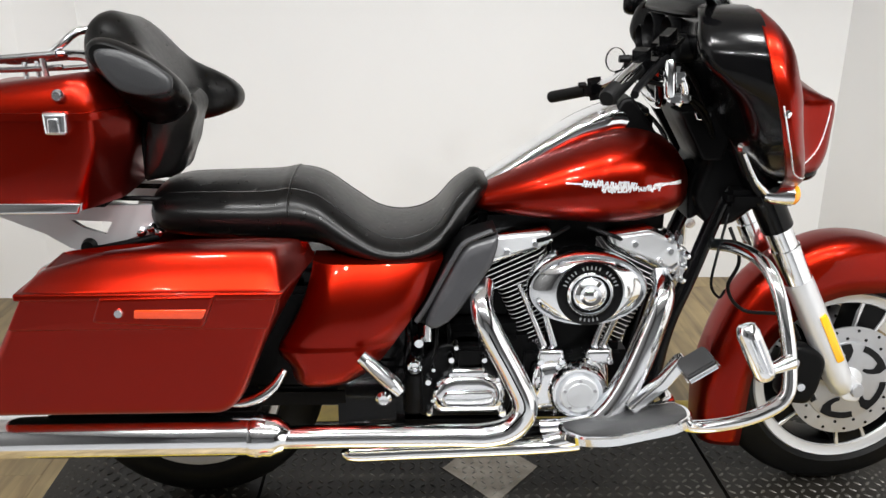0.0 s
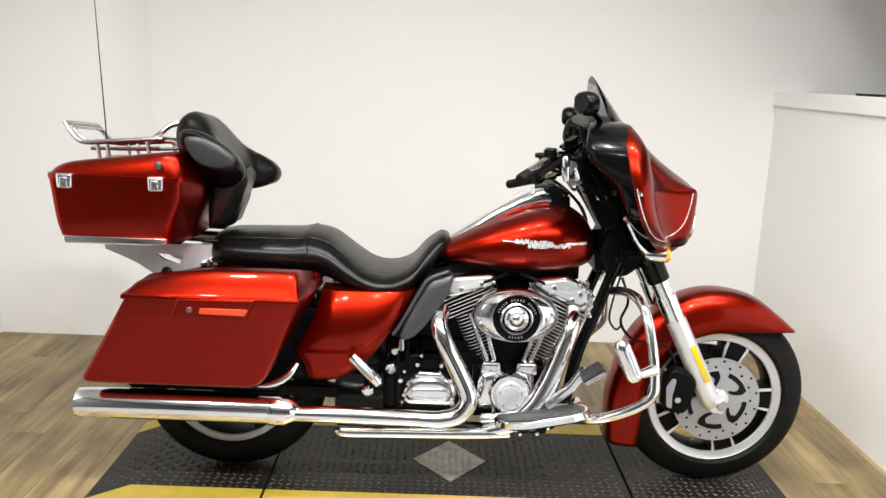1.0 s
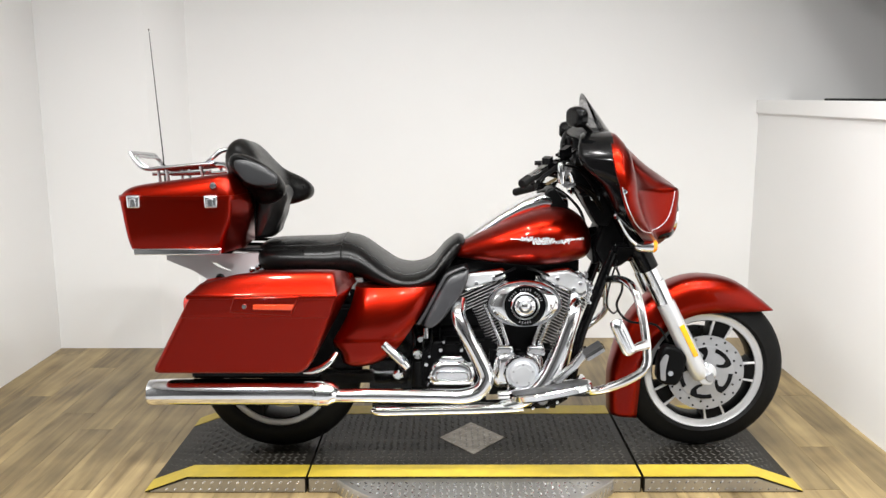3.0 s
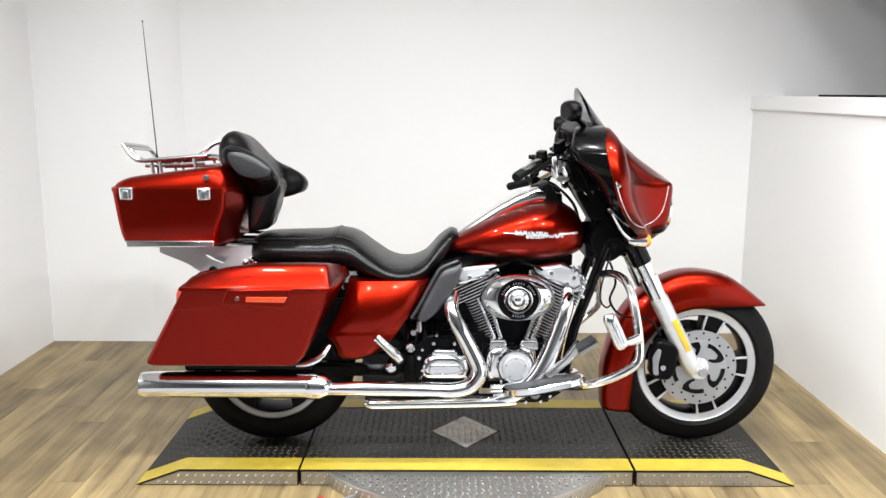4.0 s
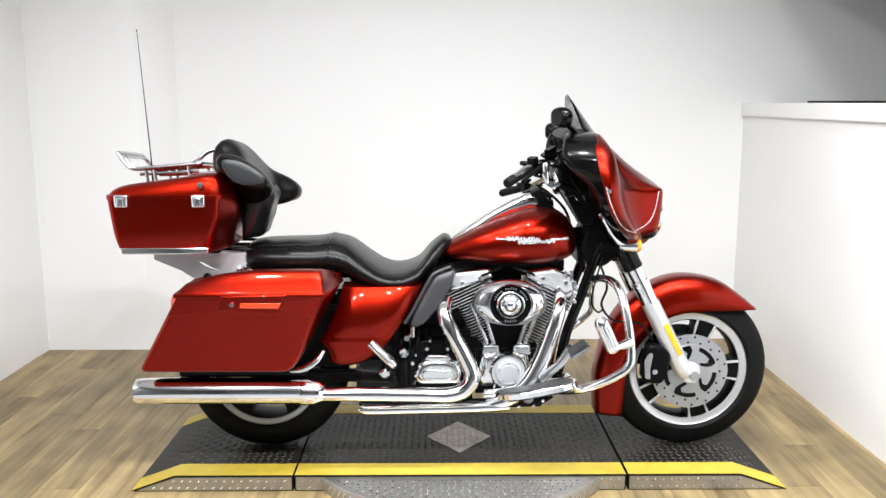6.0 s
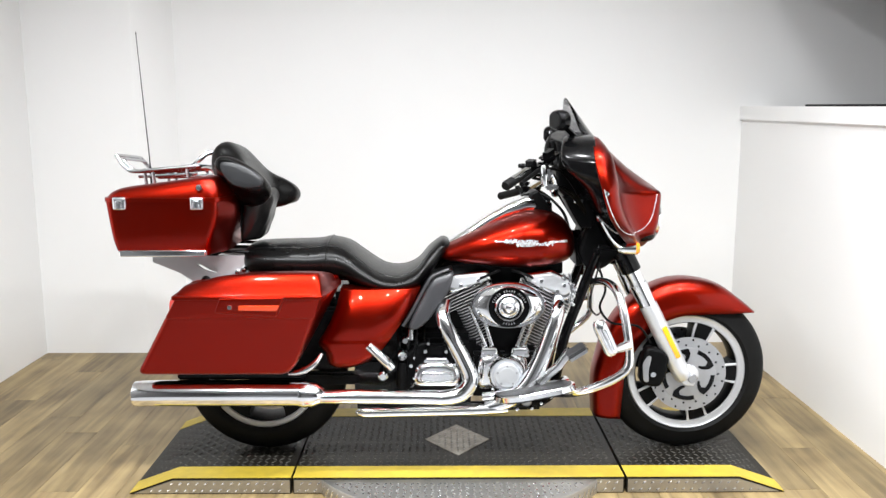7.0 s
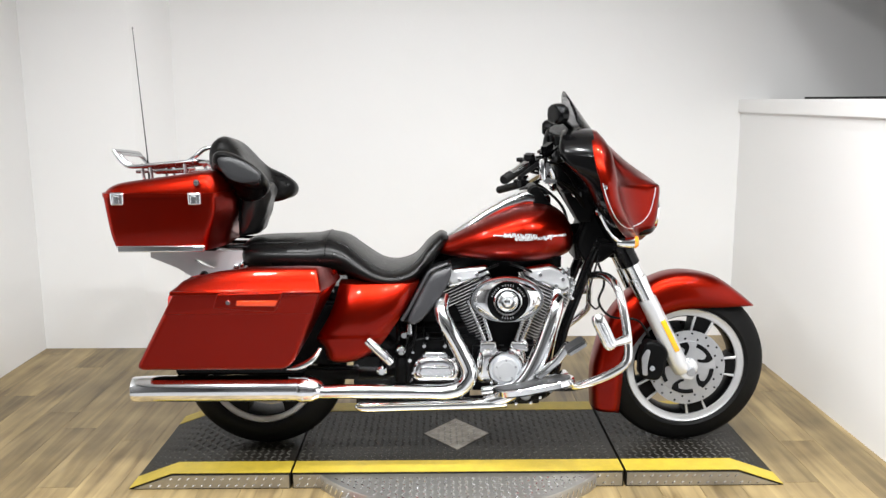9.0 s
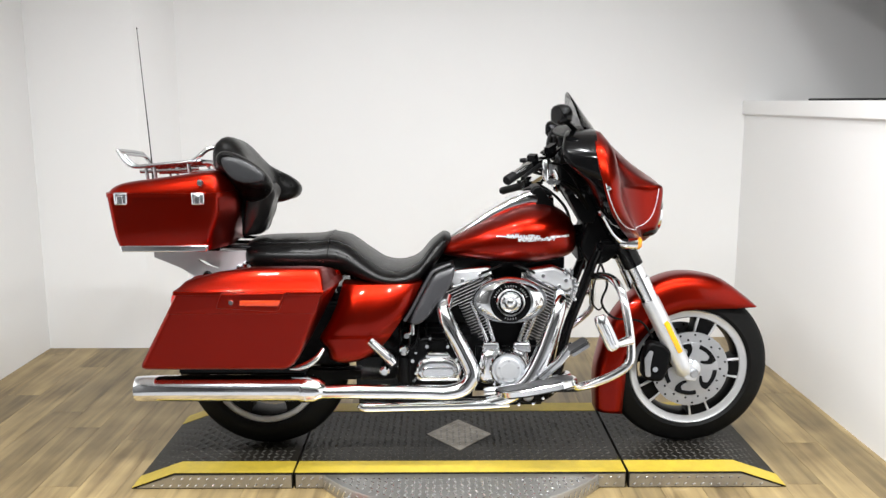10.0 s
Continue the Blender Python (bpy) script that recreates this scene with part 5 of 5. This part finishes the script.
part("clamp_elbow", tube([(0.236, -0.360, 1.168), (0.250, -0.345, 1.138), (0.242, -0.330, 1.110)], [0.008, 0.010, 0.008], 12, 3), CHROME, clampbox)
part("clamp_foot", box(0.216, 0.262, -0.352, -0.318, 1.114, 1.134, 0.006), CHROME, clampbox)
part("clamp_screw", lathe([(-0.010, 0.001), (-0.009, 0.008), (0.004, 0.010)], (0.248, -0.352, 1.124), "y", 12), CHROME, clampbox)
part("brake_line", join(
    tube([(0.45, -0.14, 0.80), (0.468, -0.17, 0.73), (0.452, -0.16, 0.66), (0.50, -0.15, 0.60), (0.60, -0.15, 0.585), (0.65, -0.14, 0.52)], 0.0045, 8, 6),
    tube([(0.46, -0.10, 0.82), (0.425, -0.14, 0.72), (0.42, -0.14, 0.66), (0.445, -0.13, 0.625), (0.47, -0.10, 0.63)], 0.0035, 8, 6)), SATIN, bike, "black brake hose")

part("switch_box", slab(rounded([(0.318, 1.060), (0.332, 1.030), (0.378, 0.952), (0.42, 0.952), (0.44, 1.02), (0.40, 1.075)], 0.008, 3), -0.04, -0.13, 0.006), SATIN, bike, "black steering head cover")
part("switch_box_trim", slab(rounded([(0.345, 1.062), (0.352, 1.044), (0.385, 1.044), (0.385, 1.062)], 0.004, 2), -0.12, -0.135, 0.003), CHROME, bike)
part("fork_nacelle", slab(rounded([(0.322, 1.066), (0.300, 1.090), (0.290, 1.160), (0.340, 1.185), (0.410, 1.185), (0.520, 1.070), (0.575, 0.930), (0.547, 0.860), (0.500, 0.835), (0.441, 0.826), (0.378, 0.792), (0.372, 0.876), (0.400, 0.930)], 0.010, 3), 0.09, -0.065, 0.012), SATIN, bike, "black fork nacelle between tank and fairing")
part("far_fork_cover", slab(rounded([(0.306, 1.09), (0.324, 1.061), (0.374, 0.986), (0.418, 0.914), (0.44, 0.86), (0.5, 0.84), (0.5, 1.085)], 0.006, 2), 0.225, 0.205, 0.004), SATIN, bike, "black cover behind the steering head")
part("cable_shroud", slab(rounded([(0.186, 1.046), (0.206, 1.078), (0.230, 1.082), (0.266, 1.034), (0.304, 0.980), (0.284, 0.984), (0.221, 0.995)], 0.010, 3), 0.05, -0.052, 0.010), SATIN, bike, "black ignition and cable cluster")
disc = part("wind_deflector", lathe([(-0.0012, 0.001), (-0.0012, 0.033), (0.0012, 0.033), (0.0012, 0.001)], (0, 0, 0), "y", 32), CLEAR, bar, "clear round deflector disc")
disc.matrix_basis = Matrix.Translation((0.268, 0.300, 1.128)) @ Matrix.Rotation(radians(25), 4, "Z")
part("deflector_rim", lathe([(-0.002, 0.0325), (-0.002, 0.0345), (0.002, 0.0345), (0.002, 0.0325), (-0.002, 0.0325)], (0, 0, 0), "y", 32, cap=False), SATIN, disc)

# mirrors, signals, lamps
for s, c, foot in ((-1, (0.268, -0.300, 1.346), (0.335, -0.22, 1.285)), (1, (0.330, 0.385, 1.276), (0.37, 0.26, 1.27))):
    bm = bmesh.new()
    bmesh.ops.create_uvsphere(bm, u_segments=24, v_segments=14, radius=1.0)
    for v in bm.verts:
        k = 0.62 if v.co.x < -0.3 else 1.0
        v.co = Vector((max(v.co.x, -0.62) * 0.034, power(v.co.y, 0.8) * 0.046, power(v.co.z, 0.85) * 0.036))
    mr = part("mirror", turned(bm, Matrix.Translation(c) @ Matrix.Rotation(radians(s * -24), 4, "Z")), BLACK, bike, "black rear-view mirror")
    part("mirror_stem", tube([Vector(c) + Vector((0.015, 0, -0.02)), (Vector(c) + Vector(foot)) / 2 + Vector((0.01, 0, -0.01)), foot], 0.010, 10, 4), BLACK, mr)
    part("signal_bracket", tube([(0.435, s * 0.198, 1.000), (0.446, s * 0.196, 0.978), (0.480, s * 0.180, 0.922), (0.512, s * 0.165, 0.890)], [0.011, 0.0075, 0.0075, 0.009], 12, 4), CHROME, bike, "chrome turn signal bracket")
    part("signal_bolt", lathe([(-0.012, 0.001), (-0.012, 0.010), (0.0, 0.015)] if s < 0 else [(0.012, 0.001), (0.012, 0.010), (0.0, 0.015)], (0.436, s * 0.207, 0.998), "y", 14), CHROME, bike)
    sg = part("turn_signal", lathe([(-0.052, 0.001), (-0.050, 0.012), (-0.036, 0.022), (-0.008, 0.026), (0.012, 0.0265)], (0.560, s * 0.160, 0.883), "x", 24), CHROME, bike, "chrome bullet turn signal with amber lens")
    part("signal_lens", lathe([(0.010, 0.025), (0.020, 0.0245), (0.028, 0.018), (0.031, 0.001)], (0.560, s * 0.160, 0.883), "x", 24), AMBER, sg, "amber signal lens")
    part("side_marker", widened(side(lathe([(-0.008, 0.001), (-0.007, 0.008), (0.004, 0.010)], (0.437, -0.288, 1.095), "y", 14), s)), CHROME, fair)
hl = part("headlight", lathe([(-0.03, 0.074), (0.012, 0.082), (0.020, 0.080), (0.016, 0.074), (-0.03, 0.05), (-0.035, 0.001)], (0.664, 0, 0.985), "x", 40), CHROME, bike, "round headlight in a chrome bezel")
part("headlight_glass", lathe([(0.012, 0.075), (0.022, 0.06), (0.028, 0.04), (0.030, 0.001)], (0.664, 0, 0.985), "x", 36), CLEAR, hl, "clear headlight lens")
part("fairing_skirt", hull([(0.545, 0.905, 0.965, 0.10, 0), (0.60, 0.885, 0.97, 0.125, 0), (0.650, 0.890, 0.96, 0.11, 0), (0.680, 0.905, 0.94, 0.05, 0)], 2.6, 20, 4), BLACK, bike, "black lower fairing skirt")
part("tail_lamp", hull([(-1.172, 0.600, 0.658, 0.03, 0), (-1.162, 0.590, 0.668, 0.055, 0), (-1.09, 0.585, 0.675, 0.06, 0)], 3, 20, 3), REDLENS, bike, "red tail lamp on the rear fender")
for s in (-1, 1):
    part("rear_signal", lathe([(-0.045, 0.001), (-0.04, 0.018), (-0.02, 0.026), (0.02, 0.022)], (-1.098, s * 0.16, 0.625), "x", 18), AMBER, bike, "amber rear turn signal")

# passenger backrest with wrap-round arms
def y_loft(rows, n=28, sub=5, p=2.3):
    """A padded body across y; rows: y, centre x, centre z, half length, half thickness, tilt in degrees."""
    rings = []
    for y, cx, cz, a, b, tilt in spline(rows, sub):
        c, s = math.cos(radians(tilt)), math.sin(radians(tilt))
        ring = []
        for k in range(n):
            t = 2 * math.pi * k / n
            u, v = max(a, 0.002) * power(math.cos(t), 2 / p), max(b, 0.002) * power(math.sin(t), 2 / p)
            ring.append((cx + u * c - v * s, y, cz + u * s + v * c))
        rings.append(ring)
    return rings_mesh(rings)


half = [(0.0, -0.884, 1.170, 0.130, 0.054, -64), (0.08, -0.883, 1.169, 0.130, 0.055, -63), (0.13, -0.876, 1.159, 0.125, 0.057, -56), (0.162, -0.855, 1.143, 0.116, 0.058, -38), (0.190, -0.838, 1.143, 0.110, 0.050, -30), (0.232, -0.832, 1.157, 0.102, 0.043, -31), (0.256, -0.832, 1.157, 0.094, 0.038, -31), (0.266, -0.832, 1.157, 0.083, 0.030, -31)]
far = half[:4] + [(0.190, -0.838, 1.134, 0.112, 0.056, -22), (0.232, -0.832, 1.130, 0.109, 0.051, -17), (0.256, -0.832, 1.130, 0.099, 0.043, -17), (0.266, -0.832, 1.130, 0.085, 0.031, -17)]
rows = [(-r[0], *r[1:]) for r in half[::-1]] + far[1:]
SHEAR = Matrix(((1, 0.05, 0, 0.012), (0, 1, 0, 0), (0, -0.14, 1, -0.034), (0, 0, 0, 1)))
back = part("backrest", turned(y_loft(rows), SHEAR), LEATHER, bike, "black leather passenger backrest with side bolsters")
PANEL = rounded([(-0.922, 1.203, 0.03), (-0.862, 1.204, 0.03), (-0.796, 1.175, 0.05), (-0.746, 1.130, 0.03), (-0.747, 1.096, 0.03), (-0.804, 1.084, 0.04), (-0.872, 1.098, 0.05), (-0.910, 1.152, 0.05)], 0.03)
for s in (-1, 1):
    low = 0.0 if s < 0 else -0.082
    part("bolster_panel", side(slab([(-0.828 + (x + 0.835) * 0.86, 1.158 + (z - 1.145) * 0.80 + low) for x, z in PANEL], -0.235 if s < 0 else -0.225, -0.2715 if s < 0 else -0.262, 0.010, 0.0, 0.0, 0.002, 4, (-0.828, 1.158 + low)), s), LEATHER2, back, "grey vinyl bolster side panel")
bm = vhull([(0.898, -0.868, -0.828, 0.085, 0), (0.906, -0.874, -0.808, 0.100, 0), (0.94, -0.872, -0.790, 0.112, 0), (1.00, -0.862, -0.771, 0.122, 0), (1.055, -0.856, -0.757, 0.124, 0), (1.085, -0.852, -0.770, 0.112, 0)], 5, 0.022)
for v in bm.verts:
    ridge = math.sin(v.co.y * 150 + 2.0 * math.sin(v.co.z * 23)) + 0.6 * math.sin(v.co.x * 190 + v.co.z * 31)
    v.co.x += 0.0022 * ridge
    v.co.y += 0.0016 * ridge
part("lower_pad", bm, CREASED, back, "creased black leather lower pad")
part("pad_bracket", box(-0.875, -0.862, -0.10, 0.10, 0.90, 1.06, 0.004), SATIN, back)

# luggage rack, trunk mount, antenna
LIDZ = 1.118
rack = part("luggage_rack", tube([(-1.020, -0.135, 1.178), (-1.16, -0.140, 1.166), (-1.235, -0.140, 1.160), (-1.268, -0.138, 1.172), (-1.300, -0.128, 1.212), (-1.304, -0.10, 1.218), (-1.304, 0.10, 1.218), (-1.300, 0.128, 1.212), (-1.268, 0.138, 1.172), (-1.235, 0.140, 1.160), (-1.16, 0.140, 1.166), (-1.020, 0.135, 1.178), (-1.00, 0.10, 1.180), (-1.00, -0.10, 1.180), (-1.020, -0.135, 1.178)], 0.0075, 10, 5), RACKBAR, bike, "chrome tubular luggage rack on the trunk")
part("rack_end_bar", tube([(-1.235, -0.115, 1.160), (-1.262, -0.112, 1.176), (-1.285, -0.105, 1.204), (-1.288, 0.0, 1.207), (-1.285, 0.105, 1.204), (-1.262, 0.112, 1.176), (-1.235, 0.115, 1.160)], 0.006, 8, 4), RACKBAR, rack)
for y in (-0.075, -0.025, 0.025, 0.075):
    part("rack_slat", tube([(-1.000, y, 1.180), (-1.12, y, 1.170), (-1.240, y, 1.160)], 0.0055, 8, 3), RACKBAR, rack)
for x in (-1.205, -1.175, -1.05):
    for y in (-0.135, 0.135):
        part("rack_post", tube([(x, y, 1.170), (x + 0.006, y * 0.95, LIDZ - 0.02)], 0.0065, 8, 1), RACKBAR, rack)
for s in (-1, 1):
    part("rack_lower_rail", tube([(-1.235, s * 0.105, 1.142), (-1.10, s * 0.11, 1.146), (-1.02, s * 0.11, 1.152)], 0.006, 8, 2), RACKBAR, rack)
for s in (-1, 1):
    part("backrest_hoop", tube([(-1.055, s * 0.12, 1.168), (-1.015, s * 0.12, 1.196), (-0.985, s * 0.11, 1.222), (-0.955, s * 0.095, 1.228), (-0.925, s * 0.08, 1.21)], 0.0085, 10, 4), CHROME, rack, "chrome backrest hoop")
    part("hoop_stay", tube([(-1.00, s * 0.12, 1.172), (-0.965, s * 0.12, 1.168), (-0.945, s * 0.12, 1.135)], 0.007, 8, 4), CHROME, rack)
RSHEAR = Matrix(((1, 0, 0, 0), (0, 1, 0, 0), (0, -0.10, 1, -0.012), (0, 0, 0, 1)))
for o in (rack, *rack.children):
    o.data.transform(RSHEAR)
part("antenna", tube([(-1.226, 0.0, 1.10), (-1.228, 0.0, 1.20), (-1.252, 0.0, 1.655)], [0.004, 0.0022, 0.0012], 8, 1, False), SATIN, bike, "thin black whip antenna")
part("antenna_tip", lathe([(-0.004, 0.001), (0.0, 0.003), (0.004, 0.001)], (-1.252, 0, 1.656), "z", 8), SATIN, bike)
tray = part("trunk_tray", box(-1.19, -0.945, -0.16, 0.16, 0.856, 0.874, 0.004), SATIN, bike, "black trunk mounting plate")
for y in (-0.11, 0.0, 0.11):
    part("tray_rod", tube([(-0.95, y, 0.865), (-0.835, y, 0.862)], 0.006, 8, 1), SATIN, tray)
for s in (-1, 1):
    br = part("trunk_bracket", side(pierced([(-1.198, 0.850), (-0.845, 0.850), (-0.845, 0.806), (-0.880, 0.784), (-0.935, 0.766), (-1.020, 0.742), (-1.050, 0.752), (-1.102, 0.785), (-1.199, 0.826)], [(-1.040, 0.816), (-1.013, 0.797), (-0.967, 0.782), (-0.950, 0.812)], -0.106, -0.118), s), FORKS, tray, "polished trunk mounting bracket with a cut-out")
    part("bracket_rod", side(tube([(-1.018, -0.128, 0.745), (-0.935, -0.130, 0.762), (-0.845, -0.130, 0.782)], 0.008, 10, 2), s), SATIN, br)
    part("bracket_knob", side(lathe([(-0.02, 0.001), (-0.018, 0.014), (0.0, 0.018)], (-1.005, -0.118, 0.757), "y", 14), s), SATIN, br)
    for bx, bz in ((-0.862, 0.800), (-0.845, 0.790), (-0.885, 0.790)):
        part("bracket_bolt", side(lathe([(-0.016, 0.001), (-0.014, 0.008), (0.0, 0.011)], (bx, -0.122, bz), "y", 12), s), CHROME, br)


# tank emblem: a row of small bright shapes
def tank_side(x, z):
    xs = [-0.115, -0.006, 0.080, 0.169, 0.252, 0.317, 0.354]
    zb = float(np.interp(x, xs, [0.815, 0.802, 0.794, 0.790, 0.795, 0.808, 0.825]))
    zt = float(np.interp(x, xs, [0.880, 0.938, 0.978, 1.010, 1.012, 0.985, 0.945]))
    hy = float(np.interp(x, xs, [0.092, 0.143, 0.165, 0.178, 0.172, 0.145, 0.105]))
    f = min(0.999, abs((z - (zb + zt) / 2) / ((zt - zb) / 2)))
    return -hy * (1 - f ** 2.5) ** (1 / 2.5)


emblem = None
rng = random.Random(12)
strokes = [(0.066 + 0.0080 * k, 0.9085, 0.0045, 0.0017, 0) for k in range(10)] + [(0.262 + 0.0080 * k, 0.9065, 0.0045, rng.uniform(0.0028, 0.0048), 0) for k in range(9)]
for x0, x1, z0, z1, tall in ((0.100, 0.215, 0.9100, 0.9080, 0.0095), (0.142, 0.272, 0.8985, 0.9010, 0.0085)):
    n = int((x1 - x0) / 0.0054)
    for k in range(n):
        f = k / (n - 1)
        h = tall * rng.choice((0.55, 0.65, 0.8, 1.0)) * (1.2 if k in (0, n // 2) else 1)
        strokes.append((x0 + (x1 - x0) * f, z0 + (z1 - z0) * f + rng.uniform(-0.0012, 0.0012), rng.uniform(0.0014, 0.0024), h, rng.choice((16, 20, 24, -12))))
        if k % 2 == 0:
            strokes.append((x0 + (x1 - x0) * f + 0.0026, z0 + (z1 - z0) * f + rng.choice((-0.006, 0.0055, 0.0)), 0.0036, 0.0016, 0))
for x, zc, w, h, turn in strokes:
    y = tank_side(x, zc)
    nz = (tank_side(x, zc + 0.01) - tank_side(x, zc - 0.01)) / 0.02
    nx = (tank_side(x + 0.01, zc) - tank_side(x - 0.01, zc)) / 0.02
    place = Matrix.Translation((x, y - 0.002, zc)) @ Matrix.Rotation(math.atan(nx), 4, "Z") @ Matrix.Rotation(-math.atan(nz), 4, "X")
    bm = turned(box(-w, w, -0.0015, 0.003, -h, h, 0.0005), place @ Matrix.Rotation(radians(turn), 4, "Y"))
    ob = part("tank_emblem" if emblem is None else "emblem_stroke", bm, SILVER, tank if emblem is None else emblem, "bright chrome script emblem shapes" if emblem is None else "")
    if emblem is None:
        emblem = ob


# ---- the motorcycle leans a little on its side stand ----
LEAN = 0.0268


def lean(v):
    k = LEAN * (v.z - DZ)
    return Vector((v.x + (v.x + 0.15) * k, v.y + (v.y + 3.175) * k, v.z + (v.z - 1.393) * k))


leaning = set()
for ob in bike.children_recursive:
    if ob.matrix_basis.to_translation().length > 0.3:
        ob.location = lean(ob.location)
        continue
    if ob.data.name not in leaning:
        leaning.add(ob.data.name)
        for v in ob.data.vertices:
            v.co = lean(v.co)


# ---- floor planks ----
PW, PL = 0.152, 1.22
plank_mesh = {}


def plank(x, y0, y1):
    key = round(y1 - y0, 3)
    if key not in plank_mesh:
        me = bpy.data.meshes.new("plank")
        bm = box(-PW / 2 + 0.0006, PW / 2 - 0.0006, 0.0006, key - 0.0006, -0.004, 0.0)
        bm.to_mesh(me)
        bm.free()
        me.materials.append(PLANK)
        plank_mesh[key] = me
    ob = new("plank", plank_mesh[key])
    ob.location = (x, y0, 0)
    ob.parent = floor


row = 0
x = X0 + PW / 2
rng = random.Random(4)
while x < X1 + 0.1:
    y = Y1 - [0.31, 0.93, 0.55, 1.15, 0.12, 0.74][row % 6] - rng.choice((0.0, 0.05))
    plank(x, y, Y1)
    while y > PLANK_END:
        y2 = max(y - PL, PLANK_END)
        plank(x, y2, y)
        y = y2
    x += PW
    row += 1
